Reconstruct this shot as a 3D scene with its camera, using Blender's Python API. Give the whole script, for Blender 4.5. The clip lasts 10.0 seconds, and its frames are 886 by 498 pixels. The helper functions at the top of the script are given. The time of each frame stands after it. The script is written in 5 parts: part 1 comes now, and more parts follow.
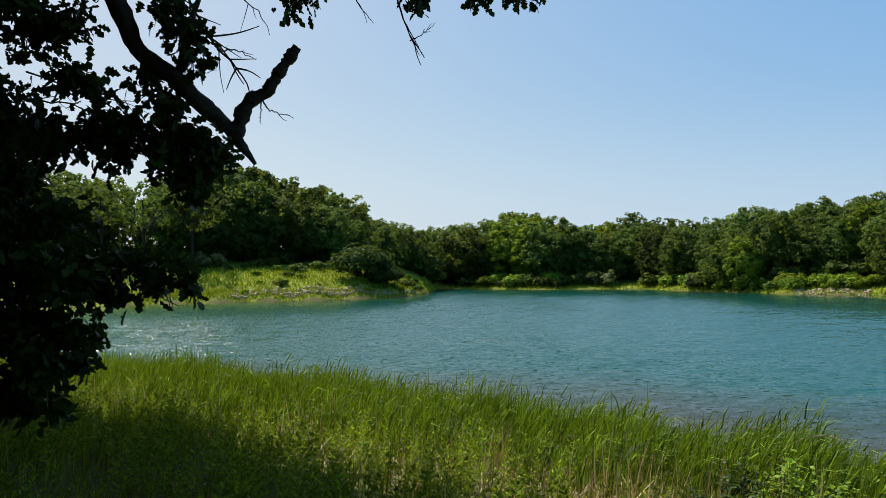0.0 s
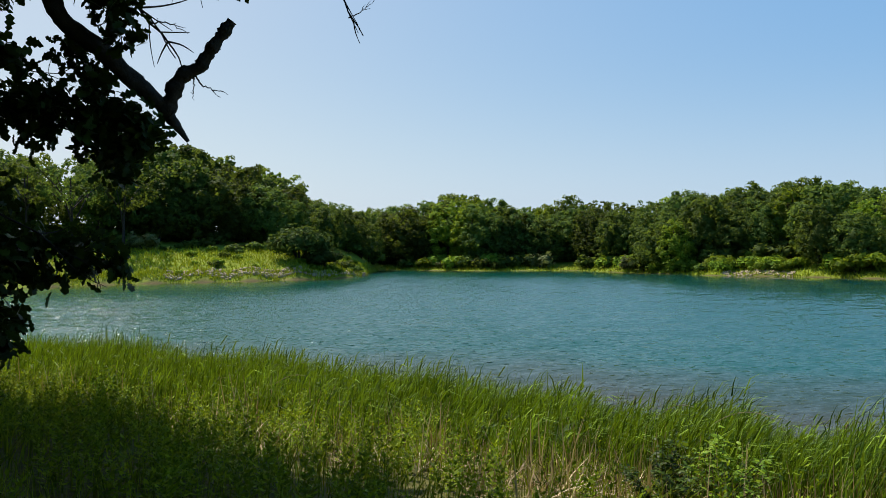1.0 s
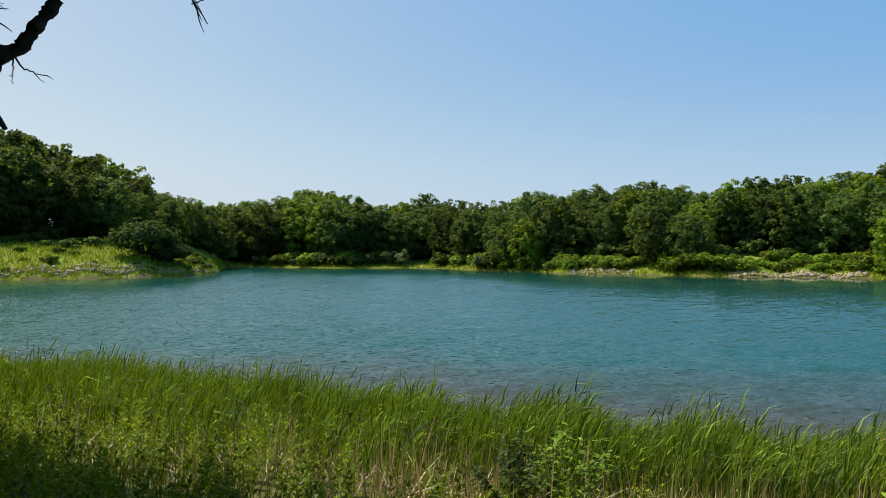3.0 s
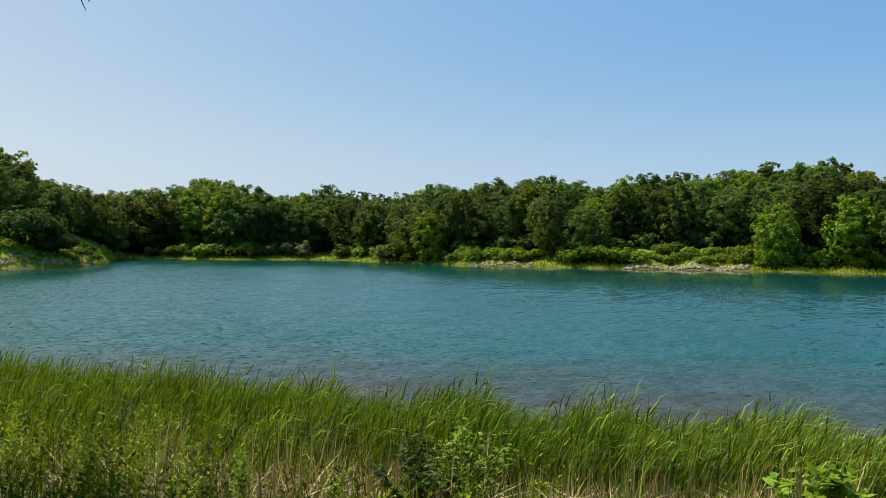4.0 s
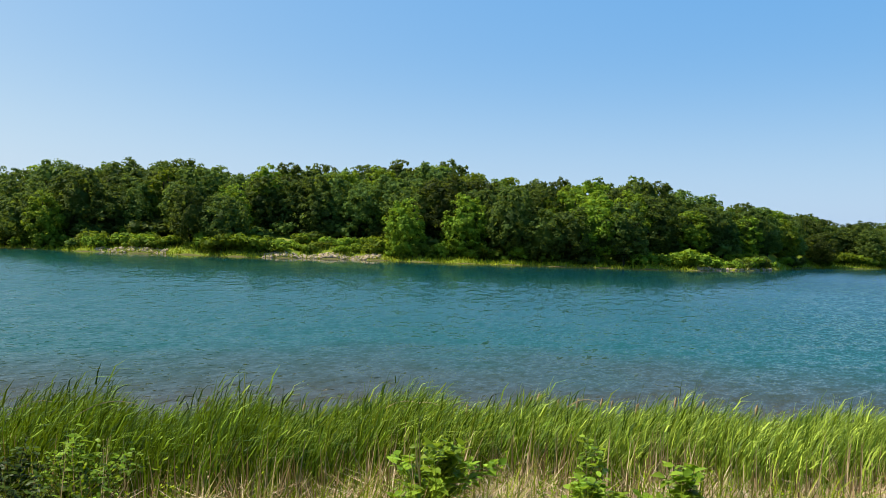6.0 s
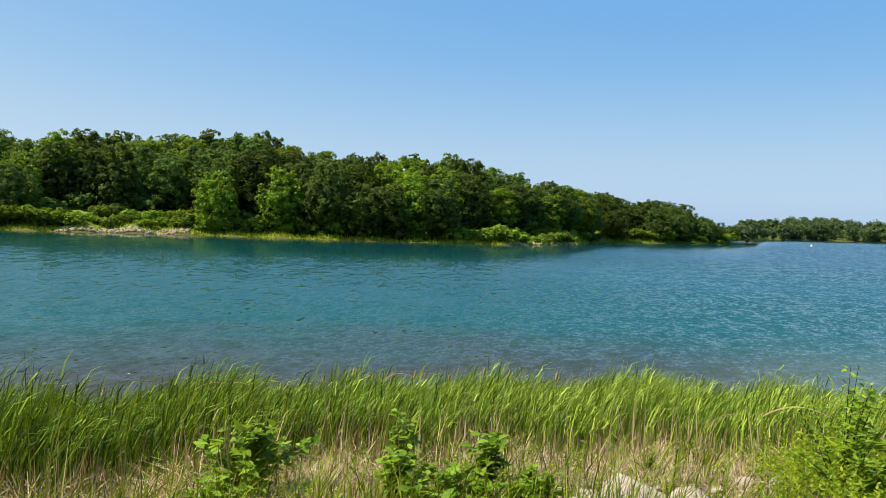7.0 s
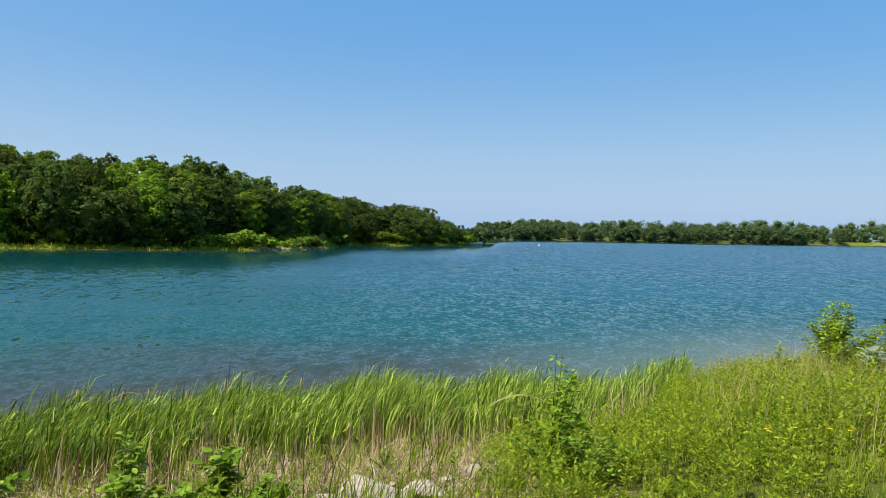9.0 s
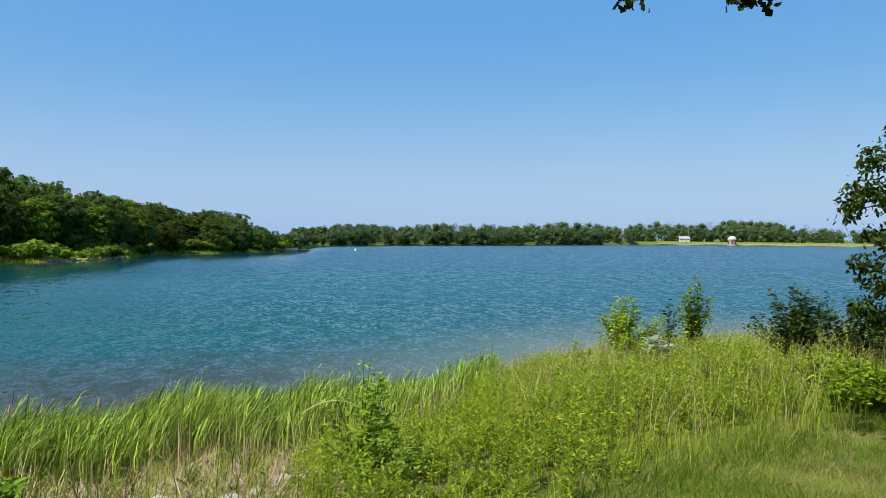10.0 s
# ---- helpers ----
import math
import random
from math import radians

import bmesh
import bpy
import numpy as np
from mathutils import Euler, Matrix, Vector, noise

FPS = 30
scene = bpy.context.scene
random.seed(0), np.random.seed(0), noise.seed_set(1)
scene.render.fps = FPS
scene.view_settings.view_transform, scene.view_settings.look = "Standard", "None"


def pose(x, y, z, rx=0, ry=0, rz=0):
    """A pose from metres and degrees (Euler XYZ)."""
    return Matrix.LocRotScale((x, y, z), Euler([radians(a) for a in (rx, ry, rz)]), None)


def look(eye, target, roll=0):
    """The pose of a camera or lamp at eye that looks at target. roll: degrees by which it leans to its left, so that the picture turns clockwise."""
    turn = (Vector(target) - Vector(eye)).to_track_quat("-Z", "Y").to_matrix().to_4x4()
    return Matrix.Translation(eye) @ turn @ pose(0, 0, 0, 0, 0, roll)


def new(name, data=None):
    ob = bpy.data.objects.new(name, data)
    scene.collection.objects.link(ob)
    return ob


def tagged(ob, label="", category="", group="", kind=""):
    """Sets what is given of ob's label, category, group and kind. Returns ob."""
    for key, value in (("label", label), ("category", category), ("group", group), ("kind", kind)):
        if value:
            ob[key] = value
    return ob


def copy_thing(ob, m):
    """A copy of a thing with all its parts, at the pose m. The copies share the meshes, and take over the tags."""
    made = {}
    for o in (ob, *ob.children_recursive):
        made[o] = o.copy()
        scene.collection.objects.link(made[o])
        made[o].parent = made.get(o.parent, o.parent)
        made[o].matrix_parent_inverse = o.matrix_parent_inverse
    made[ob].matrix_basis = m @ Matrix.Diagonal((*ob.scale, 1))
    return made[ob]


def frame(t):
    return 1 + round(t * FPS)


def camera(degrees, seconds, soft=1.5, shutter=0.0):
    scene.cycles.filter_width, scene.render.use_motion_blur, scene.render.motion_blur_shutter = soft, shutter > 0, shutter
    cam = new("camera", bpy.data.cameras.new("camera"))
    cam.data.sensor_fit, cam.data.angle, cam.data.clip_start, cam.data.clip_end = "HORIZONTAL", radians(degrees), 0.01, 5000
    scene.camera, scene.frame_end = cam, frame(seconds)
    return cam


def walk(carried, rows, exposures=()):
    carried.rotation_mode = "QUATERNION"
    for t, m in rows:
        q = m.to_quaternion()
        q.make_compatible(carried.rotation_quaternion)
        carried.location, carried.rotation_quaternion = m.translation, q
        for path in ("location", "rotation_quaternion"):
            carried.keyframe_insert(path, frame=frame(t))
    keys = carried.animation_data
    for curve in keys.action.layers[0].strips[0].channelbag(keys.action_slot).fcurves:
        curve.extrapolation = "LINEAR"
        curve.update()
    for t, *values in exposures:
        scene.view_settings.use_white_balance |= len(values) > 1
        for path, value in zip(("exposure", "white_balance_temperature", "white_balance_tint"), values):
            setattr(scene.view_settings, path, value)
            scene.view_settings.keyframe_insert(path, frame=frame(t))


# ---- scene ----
cam = camera(59.5, 10.0, soft=0.6)
PATH = [
    (0.0, (0.000, -0.000, 4.000), (0.061, 9.995, 4.294), -0.69),
    (0.5, (0.002, 0.014, 3.996), (0.456, 10.003, 4.176), -0.62),
    (1.0, (0.006, 0.023, 3.998), (0.845, 9.988, 4.045), -0.50),
    (1.5, (0.016, 0.034, 4.000), (1.269, 9.955, 4.015), -0.33),
    (2.0, (0.024, 0.040, 4.005), (1.791, 9.883, 4.019), -0.23),
    (3.5, (0.080, 0.148, 4.042), (3.255, 9.630, 3.999), 0.06),
    (4.0, (0.100, 0.186, 4.050), (3.939, 9.419, 3.949), 0.28),
    (4.5, (0.119, 0.216, 4.055), (4.782, 9.062, 3.963), 0.63),
    (5.0, (0.140, 0.241, 4.058), (5.993, 8.348, 3.988), 1.15),
    (6.5, (0.200, 0.258, 4.075), (8.381, 6.002, 3.781), 1.97),
    (7.0, (0.214, 0.240, 4.089), (9.057, 4.891, 3.671), 2.22),
    (7.5, (0.199, 0.224, 4.100), (9.520, 3.820, 3.657), 2.28),
    (8.0, (0.207, 0.189, 4.108), (9.683, 3.357, 3.691), 2.11),
    (8.5, (0.216, 0.142, 4.117), (9.852, 2.794, 3.757), 2.03),
    (9.0, (0.211, 0.091, 4.123), (10.072, 1.728, 3.864), 1.58),
    (9.5, (0.172, 0.040, 4.129), (10.164, 0.364, 3.915), 0.99),
    (10.0, (0.126, -0.008, 4.140), (10.100, -0.714, 3.987), 0.64),
]
walk(cam, [(t, look(eye, target, roll)) for t, eye, target, roll in PATH],
     [(0.0, 0.62, 6500, 10), (2.0, 0.64, 6500, 10), (3.5, 0.58, 6500, 10), (4.4, 0.64, 6500, 10), (5.0, 0.76, 6500, 10), (7.0, 0.72, 6500, 10), (8.3, 0.64, 6420, 10), (10.0, 0.52, 5950, 10)])

# ---- light ----
SUN_AZ, SUN_EL = -32.0, 54.0          # clockwise from ahead, above the horizon
sun_dir = Vector((math.sin(radians(SUN_AZ)) * math.cos(radians(SUN_EL)),
                  math.cos(radians(SUN_AZ)) * math.cos(radians(SUN_EL)), math.sin(radians(SUN_EL))))
world = bpy.data.worlds.new("sky")
scene.world = world
world.use_nodes = True
wn = world.node_tree
sky = wn.nodes.new("ShaderNodeTexSky")
sky.sky_type = "NISHITA"
sky.sun_disc = False
sky.sun_elevation = radians(SUN_EL)
sky.sun_rotation = radians(SUN_AZ)
sky.air_density, sky.dust_density, sky.ozone_density = 0.6, 1.5, 1.0
tint = wn.nodes.new("ShaderNodeMix")
tint.data_type, tint.blend_type = "RGBA", "MULTIPLY"
haze = wn.nodes.new("ShaderNodeMix")
haze.data_type, haze.blend_type = "RGBA", "ADD"
for n, colour in ((tint, (1.03, 0.70, 0.16)), (haze, (0.0, 1.78, 5.2))):   # summer haze: paler and bluer all over
    n.inputs[0].default_value = 1.0
    n.inputs[7].default_value = (*colour, 1)
wn.links.new(sky.outputs[0], tint.inputs[6])
wn.links.new(tint.outputs[2], haze.inputs[6])
coords = wn.nodes.new("ShaderNodeTexCoord")
split = wn.nodes.new("ShaderNodeSeparateXYZ")
low_sky = wn.nodes.new("ShaderNodeMapRange")          # the air thickens to a pale veil at the horizon
low_sky.interpolation_type = "SMOOTHERSTEP"
for key, value in (("From Min", 0.26), ("From Max", -0.10), ("To Min", 0.0), ("To Max", 0.75)):
    low_sky.inputs[key].default_value = value
veil = wn.nodes.new("ShaderNodeMix")
veil.data_type = "RGBA"
veil.inputs[7].default_value = (3.9, 5.0, 6.1, 1)
wn.links.new(coords.outputs["Generated"], split.inputs[0])
wn.links.new(split.outputs["Z"], low_sky.inputs["Value"])
wn.links.new(low_sky.outputs["Result"], veil.inputs[0])
wn.links.new(haze.outputs[2], veil.inputs[6])
wn.links.new(veil.outputs[2], wn.nodes["Background"].inputs["Color"])
wn.nodes["Background"].inputs["Strength"].default_value = 0.085
sun = new("sun", bpy.data.lights.new("sun", "SUN"))
sun.data.energy, sun.data.angle, sun.data.color = 5.0, radians(0.53), (1.0, 0.93, 0.80)
sun.matrix_world = look(sun_dir * 50, (0, 0, 0))


# ---- materials ----
class Mat:
    """A small wrapper to lay out the nodes of one material."""

    def __init__(self, name):
        self.m = bpy.data.materials.new(name)
        self.m.use_nodes = True
        self.t = self.m.node_tree
        self.t.nodes.clear()
        self.out = self.t.nodes.new("ShaderNodeOutputMaterial")

    def node(self, kind, **values):
        n = self.t.nodes.new(kind)
        for key, value in values.items():
            if isinstance(value, bpy.types.NodeSocket):
                self.t.links.new(value, n.inputs[key])
            else:
                n.inputs[key].default_value = value
        return n

    def link(self, a, b):
        self.t.links.new(a, b)

    def noise(self, scale, detail=4.0, rough=0.55, coords=None):
        n = self.node("ShaderNodeTexNoise", Scale=scale, Detail=detail, Roughness=rough)
        self.link(coords or self.position(), n.inputs["Vector"])
        return n.outputs["Fac"]

    def position(self):
        return self.node("ShaderNodeNewGeometry").outputs["Position"]

    def ramp(self, fac, stops):
        r = self.node("ShaderNodeValToRGB")
        while len(r.color_ramp.elements) < len(stops):
            r.color_ramp.elements.new(0.5)
        for el, (pos, col) in zip(r.color_ramp.elements, stops):
            el.position, el.color = pos, (*col, 1)
        self.link(fac, r.inputs["Fac"])
        return r.outputs["Color"]

    def mix(self, fac, a, b, blend="MIX"):
        n = self.t.nodes.new("ShaderNodeMix")
        n.data_type, n.blend_type = "RGBA", blend
        for key, value in (("Factor_Float", fac), ("A_Color", a), ("B_Color", b)):
            sock = next(i for i in n.inputs if i.identifier == key)
            if isinstance(value, bpy.types.NodeSocket):
                self.link(value, sock)
            else:
                sock.default_value = value if key == "Factor_Float" else (*value, 1)
        return next(o for o in n.outputs if o.identifier == "Result_Color")

    def math(self, op, a, b=0.5):
        n = self.t.nodes.new("ShaderNodeMath")
        n.operation = op
        for i, value in enumerate((a, b)):
            if isinstance(value, bpy.types.NodeSocket):
                self.link(value, n.inputs[i])
            else:
                n.inputs[i].default_value = value
        return n.outputs[0]

    def bump(self, height, strength, distance):
        return self.node("ShaderNodeBump", Height=height, Strength=strength, Distance=distance).outputs["Normal"]

    def surface(self, shader):
        self.link(shader, self.out.inputs["Surface"])
        return self.m


def leaf_mat(name, dark, light, trans=0.3, rough=0.55, spread=0.35, patch=0.6, power=1.4):
    """Foliage: colour from leaf to leaf, from plant to plant and in soft patches; some light passes through."""
    k = Mat(name)
    isle = k.node("ShaderNodeNewGeometry").outputs["Random Per Island"]
    col = k.mix(k.math("POWER", isle, power), dark, light)
    col = k.mix(k.math("MULTIPLY", k.noise(patch, 3), 0.45), col, [c * 0.7 for c in dark])
    hue = k.node("ShaderNodeHueSaturation", Color=col)
    rnd = k.node("ShaderNodeObjectInfo").outputs["Random"]
    k.link(k.math("ADD", k.math("MULTIPLY", rnd, spread * 0.05), 0.5 - spread * 0.022), hue.inputs["Hue"])
    k.link(k.math("ADD", k.math("MULTIPLY", rnd, spread * 1.6), 1.0 - spread * 0.8), hue.inputs["Value"])
    col = hue.outputs["Color"]
    p = k.node("ShaderNodeBsdfPrincipled", **{"Base Color": col, "Roughness": rough, "Specular IOR Level": 0.09})
    tr = k.node("ShaderNodeBsdfTranslucent", Color=k.mix(0.5, col, (light[0] * 1.3, light[1] * 1.2, light[2] * 0.5)))
    mx = k.node("ShaderNodeMixShader", Fac=trans)
    k.link(p.outputs[0], mx.inputs[1])
    k.link(tr.outputs[0], mx.inputs[2])
    return k.surface(mx.outputs[0])


def plain_mat(name, stops, scale, rough=0.8, bump=0.3, bump_scale=None, dist=0.01, metal=0.0):
    """A solid surface with two scales of noise in colour and relief."""
    k = Mat(name)
    coords = k.node("ShaderNodeTexCoord").outputs["Object"]
    col = k.ramp(k.noise(scale, 5, 0.6, coords), stops)
    fine = k.noise((bump_scale or scale * 6), 5, 0.65, coords)
    col = k.mix(0.35, col, k.ramp(fine, [(0.3, [c * 0.5 for c in stops[0][1]]), (0.7, stops[-1][1])]))
    p = k.node("ShaderNodeBsdfPrincipled", **{"Base Color": col, "Roughness": rough, "Metallic": metal,
                                              "Normal": k.bump(fine, bump, dist)})
    return k.surface(p.outputs[0])


def water_mat():
    """Clear teal lake water: the pebbly bed shows in the shallows, wind ripples in three sizes."""
    k = Mat("lake_water")
    depth = k.t.nodes.new("ShaderNodeAttribute")
    depth.attribute_name = "depth"
    pos = k.position()
    wob = k.math("ADD", depth.outputs["Fac"], k.math("MULTIPLY", k.math("SUBTRACT", k.noise(0.12, 3), 0.5), 0.9))
    body = k.ramp(k.math("MULTIPLY", wob, 0.25),
                  [(0.0, (0.075, 0.055, 0.026)), (0.22, (0.036, 0.038, 0.020)), (0.46, (0.005, 0.055, 0.040)), (1.0, (0.003, 0.056, 0.043))])
    east = k.node("ShaderNodeSeparateXYZ", Vector=pos).outputs["X"]          # a bluer body colour is mixed in to the east
    south = k.math("ADD", k.math("MULTIPLY", k.node("ShaderNodeSeparateXYZ", Vector=pos).outputs["Y"], -0.05), 0.5)
    sand = k.ramp(k.math("MULTIPLY", wob, 0.25), [(0.0, (0.16, 0.15, 0.09)), (0.22, (0.080, 0.108, 0.070)), (0.5, (0.016, 0.066, 0.056)), (1.0, (0.004, 0.060, 0.050))])
    body = k.mix(k.ramp(south, [(0.25, (0, 0, 0)), (0.62, (1, 1, 1))]), body, sand)     # paler, sandy bed there
    deep = k.ramp(k.math("MULTIPLY", k.math("ADD", east, k.math("MULTIPLY", k.noise(0.03, 3), 30.0)), 0.006), [(0.22, (0, 0, 0)), (0.8, (1, 1, 1))])
    body = k.mix(k.math("MULTIPLY", deep, k.math("MINIMUM", k.math("MULTIPLY", depth.outputs["Fac"], 0.4), 1.0)), body, (0.004, 0.040, 0.052))
    map_ = k.node("ShaderNodeMapping", Vector=pos, Rotation=(0, 0, radians(-40)), Scale=(0.55, 1.0, 1.0))
    slope = None
    for scale, amount in ((0.55, 0.15), (1.5, 0.28), (4.0, 0.40), (10.0, 0.34), (28.0, 0.14)):
        tex = k.node("ShaderNodeTexNoise", Vector=map_.outputs[0], Scale=scale, Detail=2.0, Roughness=0.5)
        off = k.t.nodes.new("ShaderNodeVectorMath")
        off.operation = "MULTIPLY_ADD"
        k.link(tex.outputs["Color"], off.inputs[0])
        off.inputs[1].default_value = (amount, amount, 0)
        off.inputs[2].default_value = (-amount / 2, -amount / 2, 0)
        if slope:
            add = k.t.nodes.new("ShaderNodeVectorMath")
            add.operation = "ADD"
            k.link(slope, add.inputs[0])
            k.link(off.outputs[0], add.inputs[1])
            slope = add.outputs[0]
        else:
            slope = off.outputs[0]
    # scattered steep facets, which catch the sun
    tex = k.node("ShaderNodeTexNoise", Vector=map_.outputs[0], Scale=6.0, Detail=0.0, Roughness=0.5)
    mid = k.t.nodes.new("ShaderNodeVectorMath")
    mid.operation = "MULTIPLY_ADD"
    k.link(tex.outputs["Color"], mid.inputs[0])
    mid.inputs[1].default_value, mid.inputs[2].default_value = (2, 2, 0), (-1, -1, 0)
    cube = mid.outputs[0]
    for factor in (mid.outputs[0], mid.outputs[0], mid.outputs[0], mid.outputs[0], (12.0, 12.0, 0)):
        n = k.t.nodes.new("ShaderNodeVectorMath")
        n.operation = "MULTIPLY"
        k.link(cube, n.inputs[0])
        if isinstance(factor, tuple):
            n.inputs[1].default_value = factor
        else:
            k.link(factor, n.inputs[1])
        cube = n.outputs[0]
    bay = k.t.nodes.new("ShaderNodeVectorMath")          # choppier in the western bay
    bay.operation = "MULTIPLY"
    k.link(cube, bay.inputs[0])
    k.link(k.ramp(k.math("ADD", k.math("MULTIPLY", east, 0.02), 0.5), [(0.45, (1, 1, 1)), (0.9, (0, 0, 0))]), bay.inputs[1])
    cube = bay.outputs[0]
    add = k.t.nodes.new("ShaderNodeVectorMath")
    add.operation = "ADD"
    k.link(slope, add.inputs[0])
    k.link(cube, add.inputs[1])
    slope = add.outputs[0]
    lanes = k.node("ShaderNodeMapping", Vector=pos, Rotation=(0, 0, radians(-12)), Scale=(1.0, 0.16, 1.0))
    gust = k.ramp(k.noise(0.035, 3, 0.5, lanes.outputs[0]), [(0.36, (0.6, 0.6, 0.6)), (0.62, (1.35, 1.35, 1.35))])
    open_ = k.t.nodes.new("ShaderNodeAttribute")         # calm in the lee of the woods
    open_.attribute_name = "open_water"
    gust = k.mix(1.0, gust, open_.outputs["Color"], "MULTIPLY")
    tilt = k.t.nodes.new("ShaderNodeVectorMath")
    tilt.operation = "MULTIPLY_ADD"
    k.link(slope, tilt.inputs[0])
    k.link(gust, tilt.inputs[1])
    flatpos = k.t.nodes.new("ShaderNodeVectorMath")      # normals lean to the origin, so the water mirrors higher sky
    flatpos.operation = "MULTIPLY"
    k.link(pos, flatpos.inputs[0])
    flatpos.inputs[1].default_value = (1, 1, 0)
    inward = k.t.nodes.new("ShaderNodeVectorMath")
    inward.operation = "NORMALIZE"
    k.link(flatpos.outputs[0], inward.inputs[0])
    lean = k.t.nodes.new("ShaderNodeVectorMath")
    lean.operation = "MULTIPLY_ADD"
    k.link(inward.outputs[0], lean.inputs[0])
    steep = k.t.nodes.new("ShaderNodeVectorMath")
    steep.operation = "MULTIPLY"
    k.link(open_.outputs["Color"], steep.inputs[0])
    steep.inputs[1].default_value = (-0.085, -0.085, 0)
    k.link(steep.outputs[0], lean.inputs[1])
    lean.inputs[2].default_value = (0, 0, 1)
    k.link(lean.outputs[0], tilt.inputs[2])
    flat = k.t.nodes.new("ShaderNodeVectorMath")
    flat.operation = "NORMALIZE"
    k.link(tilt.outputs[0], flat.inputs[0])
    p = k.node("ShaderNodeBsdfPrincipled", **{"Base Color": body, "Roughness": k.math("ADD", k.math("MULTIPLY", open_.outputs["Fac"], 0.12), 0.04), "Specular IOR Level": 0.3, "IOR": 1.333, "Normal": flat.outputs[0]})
    return k.surface(p.outputs[0])


def ground_mat():
    """Soil and thatch near by, rough grass on the banks, sandy at the water line."""
    k = Mat("ground")
    zone = k.t.nodes.new("ShaderNodeAttribute")
    zone.attribute_name = "grassy"
    grass = k.ramp(k.noise(1.7, 6, 0.7), [(0.3, (0.045, 0.075, 0.010)), (0.5, (0.11, 0.16, 0.014)), (0.72, (0.24, 0.29, 0.025))])
    grass = k.mix(k.math("MULTIPLY", k.noise(0.16, 3), 0.6), grass, (0.20, 0.235, 0.022))
    soil = k.ramp(k.noise(14, 6, 0.75), [(0.3, (0.025, 0.022, 0.010)), (0.5, (0.070, 0.054, 0.026)), (0.7, (0.19, 0.145, 0.078))])
    grass = k.mix(k.ramp(k.noise(0.8, 4, 0.6), [(0.56, (0, 0, 0)), (0.78, (1, 1, 1))]), grass, (0.28, 0.23, 0.09))
    col = k.mix(zone.outputs["Fac"], soil, grass)
    p = k.node("ShaderNodeBsdfPrincipled", **{"Base Color": col, "Roughness": 0.95, "Specular IOR Level": 0.1,
                                              "Normal": k.bump(k.noise(9, 5, 0.7), 0.8, 0.06)})
    return k.surface(p.outputs[0])


M_WATER, M_GROUND = water_mat(), ground_mat()
M_OAK = leaf_mat("oak_crown", (0.036, 0.068, 0.016), (0.150, 0.212, 0.036), 0.45, 0.7, 0.65, 0.35, 1.7)
M_LIME = leaf_mat("light_green_crown", (0.066, 0.118, 0.010), (0.26, 0.36, 0.028), 0.38, 0.7, 0.5, 0.35)
M_THICKET = leaf_mat("thicket_leaf", (0.028, 0.052, 0.012), (0.095, 0.135, 0.026), 0.3, 0.85, 0.3, 0.6)
M_GREY = leaf_mat("grey_green_crown", (0.08, 0.10, 0.033), (0.20, 0.24, 0.09), 0.25, 0.7, 0.4, 0.5)
# distance haze is put into the far woods' leaf colour
M_FARW_HAZED = leaf_mat("hazed_far_wood_leaves", (0.052, 0.088, 0.034), (0.135, 0.190, 0.064), 0.32, 0.8, 0.2, 0.03)
# near oak leaves: shade put into the colour, far darker than M_OAK
M_NEAROAK_SHADED = leaf_mat("shaded_oak_leaf", (0.016, 0.028, 0.005), (0.05, 0.08, 0.010), 0.2, 0.5, 0.3, 2.0)
# darker blades for the backlit left, brighter for the front-lit right; partly own green
M_BACKLITREED = leaf_mat("backlit_deep_green_reed_blade", (0.012, 0.035, 0.002), (0.25, 0.385, 0.024), 0.18, 0.55, 0.2, 0.5, 2.5)
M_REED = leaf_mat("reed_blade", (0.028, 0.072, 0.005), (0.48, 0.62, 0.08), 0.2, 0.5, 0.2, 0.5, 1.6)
M_GRASS = leaf_mat("grass_blade", (0.036, 0.080, 0.003), (0.36, 0.43, 0.03), 0.16, 0.6, 0.2, 0.5)
M_LAWN = leaf_mat("lawn_blade", (0.036, 0.088, 0.006), (0.24, 0.34, 0.03), 0.15, 0.7, 0.2, 2.5)
M_SHORE = leaf_mat("shore_grass_blade", (0.12, 0.17, 0.008), (0.42, 0.46, 0.028), 0.2, 0.7, 0.2, 0.2)
M_SEED = leaf_mat("seed_grass", (0.24, 0.19, 0.08), (0.50, 0.42, 0.20), 0.2, 0.7, 0.2, 0.8)
M_STRAW = leaf_mat("dead_straw", (0.20, 0.125, 0.062), (0.74, 0.61, 0.39), 0.1, 0.6, 0.2, 1.5, 1.0)
M_DULL = leaf_mat("dull_straw", (0.085, 0.050, 0.022), (0.46, 0.34, 0.19), 0.1, 0.7, 0.2, 1.5, 1.2)
M_WEED = leaf_mat("weed_leaf", (0.026, 0.066, 0.002), (0.34, 0.47, 0.012), 0.28, 0.65, 0.3, 0.8, 1.5)
M_CLOVER = leaf_mat("clover_leaf", (0.060, 0.135, 0.006), (0.46, 0.56, 0.036), 0.34, 0.6, 0.3, 0.8, 1.3)
M_SHRUB = leaf_mat("shrub_leaf", (0.09, 0.17, 0.012), (0.32, 0.47, 0.045), 0.35, 0.4, 0.3, 1.5)
M_DARKB = leaf_mat("dark_bush_leaf", (0.020, 0.042, 0.005), (0.085, 0.130, 0.014), 0.25, 0.45, 0.3, 1.5)
M_SAPLING = leaf_mat("sapling_leaf", (0.12, 0.22, 0.016), (0.42, 0.58, 0.06), 0.48, 0.45, 0.3, 1.5)
M_PALE = leaf_mat("pale_leaf", (0.20, 0.27, 0.16), (0.34, 0.42, 0.28), 0.25, 0.5, 0.2, 2.0)
